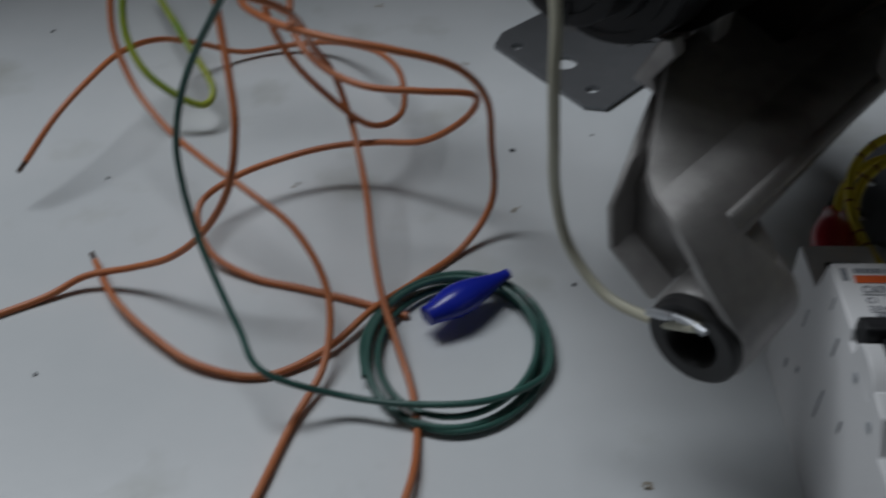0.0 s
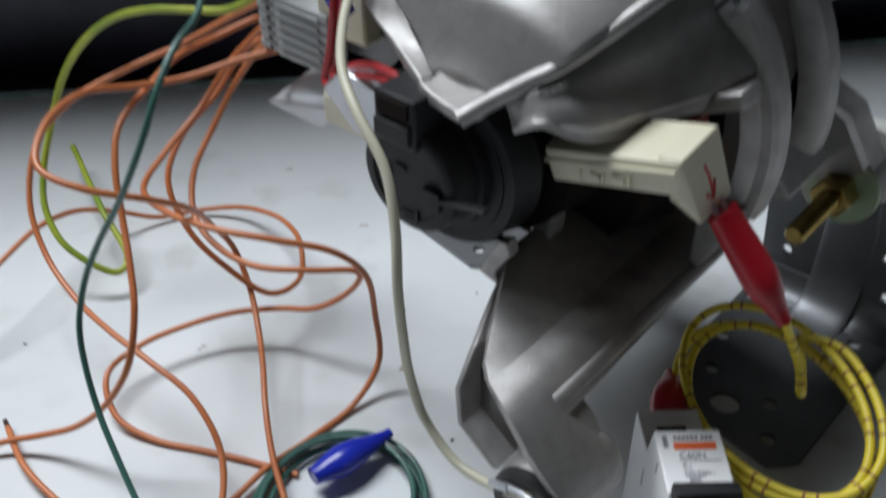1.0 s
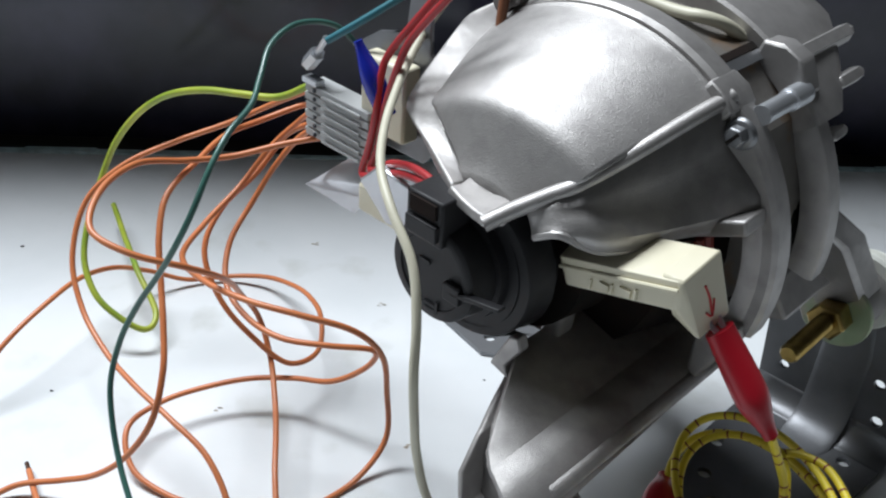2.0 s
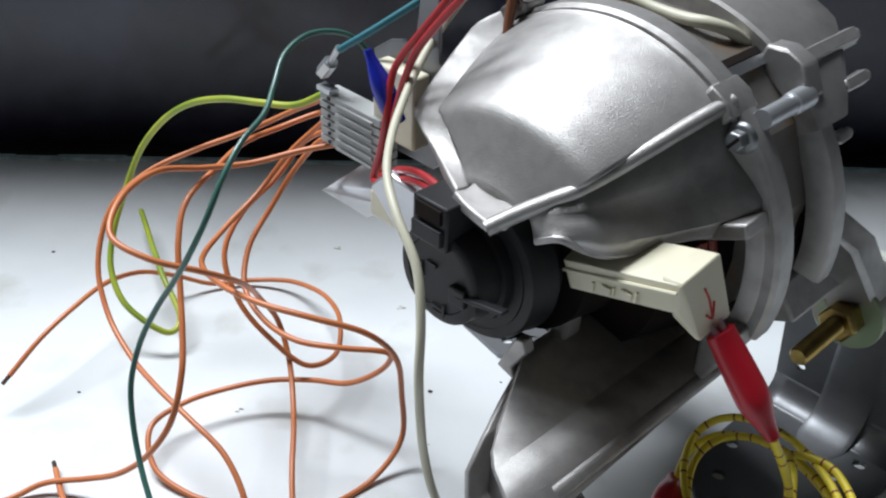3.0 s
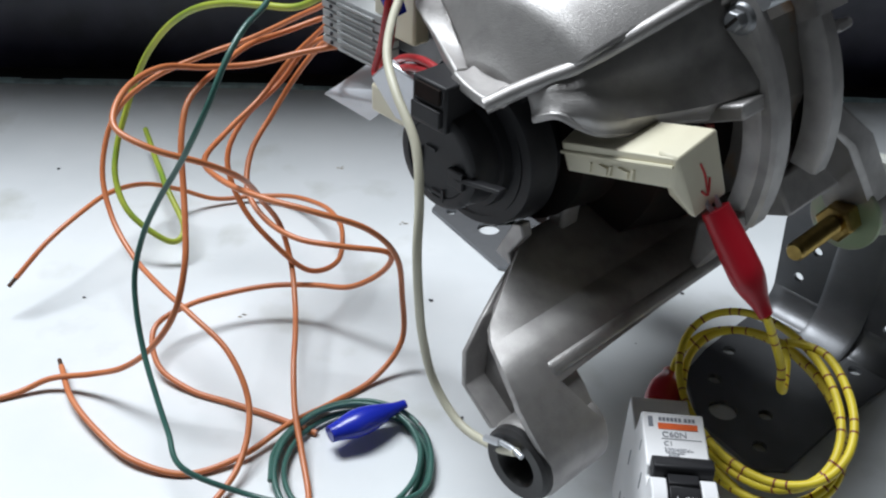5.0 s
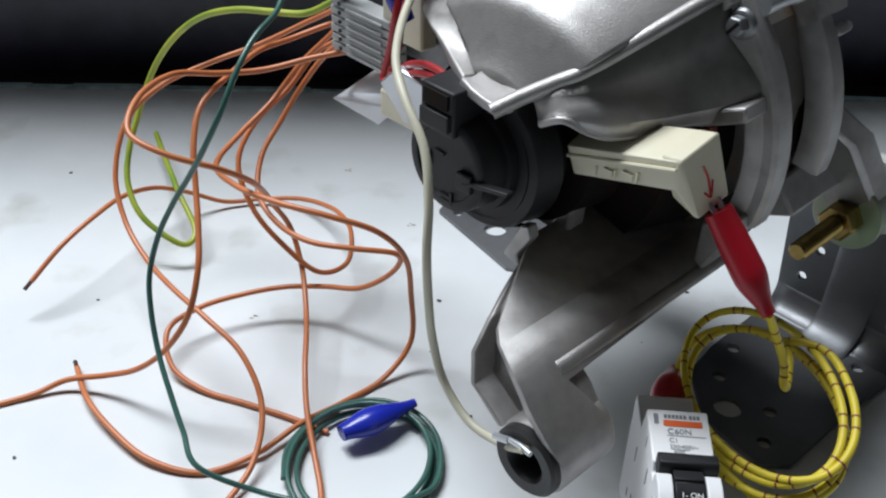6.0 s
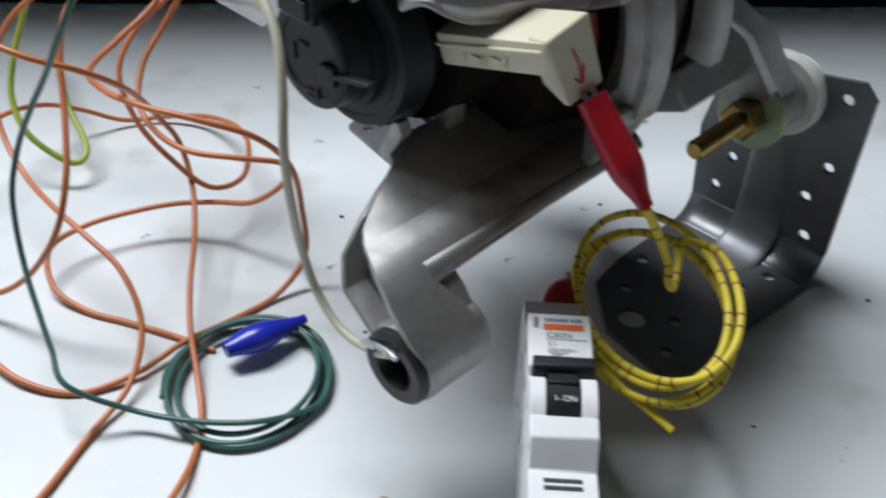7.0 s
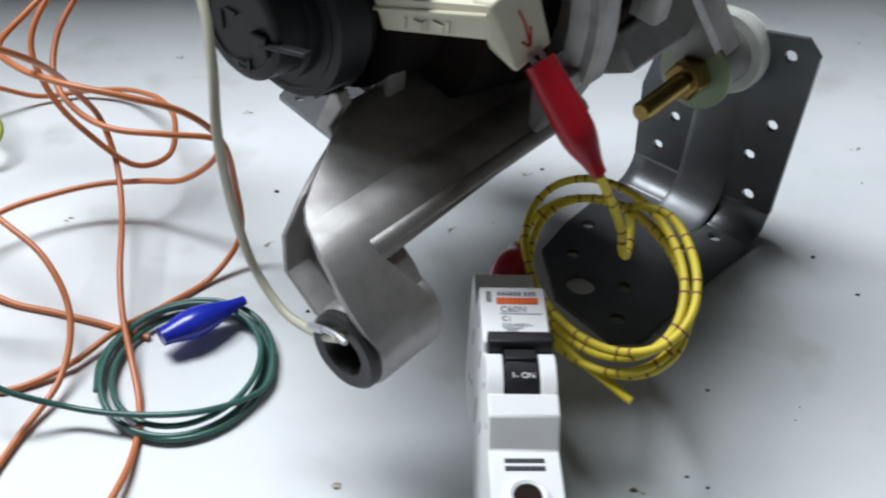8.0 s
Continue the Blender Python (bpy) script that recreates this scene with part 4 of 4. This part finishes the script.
# ---- clip leads ----
def clip_boot(name, a, b, r0, r1, r2, mat, parent, flat=0.7, label="", peak=0.45):
    """A vinyl clip cover from its mouth a to its tail b."""
    a, b = Vector(a), Vector(b)
    n = 16
    d = (b - a).normalized()
    side = d.cross(Vector((0, 0, 1)))
    if side.length < 0.2:
        side = d.cross(Vector((1, 0, 0)))
    side.normalize()
    up = side.cross(d)
    loops = []
    for i in range(n + 1):
        t = i / n
        r = r0 + (r1 - r0) * (0.5 - 0.5 * math.cos(t / peak * math.pi)) if t < peak else r1 + (r2 - r1) * (0.5 - 0.5 * math.cos((t - peak) / (1 - peak) * math.pi))
        wob = 1 + 0.04 * math.sin(t * 9)
        p = a.lerp(b, t)
        loops.append([p + side * (r * wob * math.cos(q)) + up * (r * flat * math.sin(q)) for q in (2 * math.pi * k / 18 for k in range(18))])
    return part(name, rings(bmesh.new(), loops), mat, parent, label)


def jaws(parent, at, way, length=0.006):
    at, way = Vector(at), Vector(way).normalized()
    side = way.orthogonal().normalized() * 0.0013
    for k in (-1, 1):
        part("jaw", sweep(bmesh.new(), [at + side * k, at + way * length * 0.6 + side * k * 1.4, at + way * length + side * k * 0.3], 0.0008, 6), ZINC, parent, "metal clip jaw")


green = thing("clip_lead", "dark green clip lead coiled on the table with blue clips", "clip lead", "clip leads", at=(0.017, 0.188, 0))
coil = []
random.seed(3)
turns = 3.62
n = int(turns * 14)
for i in range(n + 1):
    t = i / n
    a = radians(-20) + t * turns * 2 * math.pi
    k = 1.0 + 0.07 * math.sin(2.1 * i / 14 + 1.0) - 0.06 * t + 0.03 * math.sin(i * 0.9)
    coil.append((0.0167 + 0.0246 * k * math.cos(a) + 0.0015 * math.sin(5 * t), 0.1858 + 0.0278 * k * math.sin(a), 0.0014 + 0.0055 * (0.5 + 0.5 * math.sin(3.1 * t * turns + 1.2)) * (0.35 + 0.65 * t)))
wire("cable", [(0.0122, 0.2923, 0.137), (0.003, 0.2893, 0.1465), (-0.0077, 0.2818, 0.1493), (-0.0145, 0.2711, 0.1463), (-0.0158, 0.259, 0.1408), (-0.0165, 0.2467, 0.1366), (-0.0207, 0.2345, 0.1332), (-0.0242, 0.2238, 0.1267), (-0.0281, 0.2162, 0.1166), (-0.0339, 0.2134, 0.1048), (-0.0402, 0.2153, 0.0937), (-0.0474, 0.2165, 0.082), (-0.0534, 0.2148, 0.0699), (-0.0564, 0.2097, 0.0575), (-0.0552, 0.2031, 0.0467), (-0.0512, 0.1943, 0.0362), (-0.0458, 0.1853, 0.0287), (-0.0393, 0.1751, 0.022), (-0.0324, 0.1654, 0.0169), (-0.014, 0.1655, 0.0075), (0.006, 0.1625, 0.0075), (0.026, 0.164, 0.0075)] + coil, 0.00095, GREEN, green, "dark green cable with small red prints")
clip = clip_boot("clip_cover", (0.0085, 0.1935, 0.0075), (0.0322, 0.2112, 0.0072), 0.0032, 0.0054, 0.0017, BLUEC, green, 0.85, "glossy blue vinyl clip cover", 0.4)
clip = clip_boot("clip_cover", L(0.2040, -0.1520, 0.1330), L(0.2010, -0.1625, 0.1545), 0.0034, 0.0042, 0.0016, BLUEC, green, 0.8, "glossy blue vinyl clip cover")
spade = thing("spade_terminal", "loose crimped spade terminal resting on the plug", "terminal", at=L(0.211, -0.195, 0.1265))
part("barrel", sweep(bmesh.new(), [L(0.2118, -0.1990, 0.1320), L(0.2100, -0.1920, 0.1385)], 0.0026, 6), ZINC, spade)
part("neck", sweep(bmesh.new(), [L(0.2100, -0.1925, 0.1380), L(0.2070, -0.1840, 0.1470)], 0.0011, 6), ZINC, spade)
part("blade", box(bmesh.new(), (0.2085, -0.1985, 0.1268), (0.2125, -0.1915, 0.1285), MOTOR), ZINC, spade)

yellow = thing("clip_lead", "yellow clip lead with dark red prints and red clips, loosely coiled", "clip lead", "clip leads", at=(0.139, 0.183, 0.03))
YC, YA, YB = Vector((0.1393, 0.1819, 0.0480)), Vector((0.0202, -0.0122, 0.0112)), Vector((-0.0011, 0.0338, 0.0041))
run = [Vector((0.1307, 0.1688, 0.0915)), Vector((0.1362, 0.1722, 0.0800)), Vector((0.1405, 0.1735, 0.0700)), Vector((0.1415, 0.1725, 0.0640)), Vector((0.1440, 0.1760, 0.0600)), Vector((0.1462, 0.1850, 0.0620)), Vector((0.1475, 0.1930, 0.0630))]
turns = 3.69
n = int(turns * 12)
for i in range(1, n + 1):
    t = i / n
    a = radians(55) - t * turns * 2 * math.pi
    k = 0.95 + 0.04 * math.sin(2.3 * t * turns + 0.6)
    run.append(YC + YA * (k * math.cos(a)) + YB * (k * math.sin(a)) + Vector((0.0012 * math.sin(4 * t * turns), 0.001 * math.cos(6 * t), -0.010 * t + 0.0055 + 0.0015 * math.sin(7 * t))))
run += [Vector((0.1215, 0.1960, 0.0385)), Vector((0.1200, 0.2060, 0.0350))]
path = smooth_path(run, 8)
cable = part("cable", sweep(bmesh.new(), path, 0.00122), YELLOW, yellow, "bright yellow insulated cable")
bm = bmesh.new()
acc, pair = 0.0, 0
for p, q in zip(path, path[1:]):
    acc += (q - p).length
    if acc > (0.0095 if pair % 2 == 0 else 0.0032):
        acc, pair = 0.0, pair + 1
        d = (q - p).normalized()
        sweep(bm, [p - d * 0.0003, p + d * 0.0003], 0.00128, 10)
part("printed_ring", bm, MARK, cable, "dark red printed rings")["kind"] = "stuff"
tail = smooth_path([(0.1265, 0.1640, 0.0385), (0.1330, 0.1560, 0.0375), (0.1390, 0.1500, 0.0362), (0.1439, 0.1451, 0.0352)], 6)
part("tail", sweep(bmesh.new(), tail, 0.00122), YELLOW, cable)
clip = clip_boot("clip_cover", (0.1148, 0.1818, 0.1150), (0.1307, 0.1688, 0.0915), 0.0046, 0.0056, 0.0023, REDC, yellow, 0.75, "red vinyl clip cover", 0.58)
jaws(clip, (0.1150, 0.1815, 0.1150), (-0.01, 0.006, 0.012), 0.005)
clip = clip_boot("clip_cover", (0.1130, 0.1865, 0.0385), (0.1200, 0.2080, 0.0345), 0.0048, 0.0056, 0.0028, REDC, yellow, 0.8, "red vinyl clip cover")

# ---- breaker ----
breaker = thing("circuit_breaker", "white single pole circuit breaker lying on its back on the table", "circuit breaker", at=(0.1125, 0.145, 0))
X0, X1 = 0.1037, 0.1210
bm = prism(bmesh.new(), [(0.1000, 0.0), (0.1860, 0.0), (0.1860, 0.0430), (0.1710, 0.0435), (0.1680, 0.0545), (0.1490, 0.0532), (0.1480, 0.0500), (0.1330, 0.0490), (0.1320, 0.0530), (0.1260, 0.0518), (0.1245, 0.0495), (0.1215, 0.0445), (0.1000, 0.0440)], X0, X1, lambda u, v, w: Vector((w, u, v)))
body = part("body", bm, WHITE, breaker, bevel=0.0005)
for x in (X0, X1 - 0.0042):
    bm = prism(bmesh.new(), [(0.1450, 0.0490), (0.1445, 0.0535), (0.1425, 0.0555), (0.1385, 0.0556), (0.1345, 0.0545), (0.1320, 0.0525), (0.1320, 0.0490)], x, x + 0.0042, lambda u, v, w: Vector((w, u, v)))
    part("cheek", bm, WHITE, body, bevel=0.0004)
bm = prism(bmesh.new(), [(0.1500, 0.0525), (0.1498, 0.0562), (0.1480, 0.0575), (0.1450, 0.0575), (0.1440, 0.0560), (0.1440, 0.0500)], X0 + 0.0009, X1 - 0.0003, lambda u, v, w: Vector((w, u, v)))
lever = part("lever", bm, BLACK, breaker, "black toggle lever", bevel=0.0004)
bm = prism(bmesh.new(), [(0.1450, 0.0490), (0.1448, 0.0556), (0.1405, 0.0562), (0.1400, 0.0552), (0.1395, 0.0560), (0.1350, 0.0545), (0.1325, 0.0524), (0.1325, 0.0490)], X0 + 0.0046, X1 - 0.0046, lambda u, v, w: Vector((w, u, v)))
part("rocker", bm, BLACK, lever, bevel=0.0003)


def on_label(y, lift=0.00012):
    """A point of the label face at x = 0 and height y along it."""
    return Vector((0, y, 0.0532 + (y - 0.149) * 0.0684 + lift))


def label_bar(name, x0, x1, y0, y1, mat, parent=body):
    a, b = on_label(y0), on_label(y1)
    bm = bmesh.new()
    vs = [Vector((x0, *a.yz)), Vector((x1, *a.yz)), Vector((x1, *b.yz)), Vector((x0, *b.yz))]
    rings(bm, [vs, [v + Vector((0, 0, 0.00008)) for v in vs]])
    return part(name, bm, mat, parent)


def lettering(name, words, size, m, mat, parent):
    cu = bpy.data.curves.new(name, "FONT")
    cu.body, cu.size, cu.extrude, cu.align_x = words, size, 0.00004, "LEFT"
    tmp = bpy.data.objects.new(name, cu)
    me = bpy.data.meshes.new_from_object(tmp)
    bpy.data.objects.remove(tmp)
    me.materials.clear()
    me.materials.append(mat)
    me.transform(m)
    ob = new(name, me)
    ob.parent = parent
    return ob


slope = math.degrees(math.atan(0.0684))
label_bar("logo_mark", X0 + 0.0016, X0 + 0.0029, 0.1625, 0.1662, GREYINK)
for k in range(9):
    label_bar("brand_bar", X0 + 0.0046 + k * 0.0011 + (0.0005 if k > 5 else 0), X0 + 0.0054 + k * 0.0011 + (0.0005 if k > 5 else 0), 0.1648, 0.1661, GREYINK)
label_bar("orange_bar", X0 + 0.0042, X0 + 0.0152, 0.1618, 0.1640, ORANGEL)
label_bar("rule", X0 + 0.0048, X0 + 0.0158, 0.15830, 0.15845, GREYINK)
for words, x, y, size in (("C60N", 0.0050, 0.1590, 0.0028), ("C1", 0.0052, 0.1560, 0.0022), ("230/400V~", 0.0052, 0.1539, 0.0018), ("6000", 0.0062, 0.1521, 0.0015)):
    p = on_label(y, 0.0002)
    lettering("lettering", words, size, pose(X0 + x, p.y, p.z, slope, 0, 0), GREYINK, body)
label_bar("frame_line", X0 + 0.0056, X0 + 0.0106, 0.15335, 0.15350, GREYINK)
label_bar("frame_line", X0 + 0.0056, X0 + 0.0106, 0.15160, 0.15175, GREYINK)
lettering("lettering", "1- ON", 0.0022, pose(X0 + 0.0058, 0.1347, 0.0555, 16, 0, 0), WHITE, lever)
# terminal end: slots and screw well
for y in (0.1180, 0.1158):
    part("slot", box(bmesh.new(), (X0 + 0.0038, y, 0.0436), (X1 - 0.0040, y + 0.0011, 0.0447)), INK, body)
bm = bmesh.new()
well = [[Vector((0.1122 + r * math.cos(a), 0.1085 + r * math.sin(a), z)) for a in (2 * math.pi * k / 28 for k in range(28))] for r, z in ((0.0050, 0.0442), (0.0050, 0.0450), (0.0042, 0.0452), (0.0034, 0.0448))]
rings(bm, well, caps=False)
part("screw_well", bm, WHITE, body)
bm = bmesh.new()
rings(bm, [[Vector((0.1122 + r * math.cos(a), 0.1085 + r * math.sin(a), z)) for a in (2 * math.pi * k / 24 for k in range(24))] for r, z in ((0.0034, 0.0441), (0.0033, 0.0446), (0.0005, 0.04465))])
part("screw", bm, DARK, body)
part("screw", box(bmesh.new(), (0.1080, 0.1745, 0.0433), (0.1160, 0.1790, 0.0438)), DARK, body)
# mouldings on the side
for y, z, dy, dz in ((0.152, 0.040, 0.0008, 0.006), (0.160, 0.047, 0.0004, 0.004), (0.138, 0.030, 0.0008, 0.004), (0.170, 0.030, 0.0005, 0.006), (0.150, 0.020, 0.0006, 0.010), (0.165, 0.018, 0.001, 0.002), (0.172, 0.012, 0.001, 0.003)):
    part("side_seam", box(bmesh.new(), (X0 - 0.00015, y, z), (X0 + 0.0003, y + dy, z + dz)), GREYINK, body)
for y, z in ((0.1400, 0.0475), (0.1285, 0.0455)):
    bm = bmesh.new()
    rings(bm, [[Vector((x, y + 0.0011 * math.cos(a), z + 0.0014 * math.sin(a))) for a in (2 * math.pi * k / 14 for k in range(14))] for x in (X0 - 0.0002, X0 + 0.0005)])
    part("rivet", bm, ZINC, body)
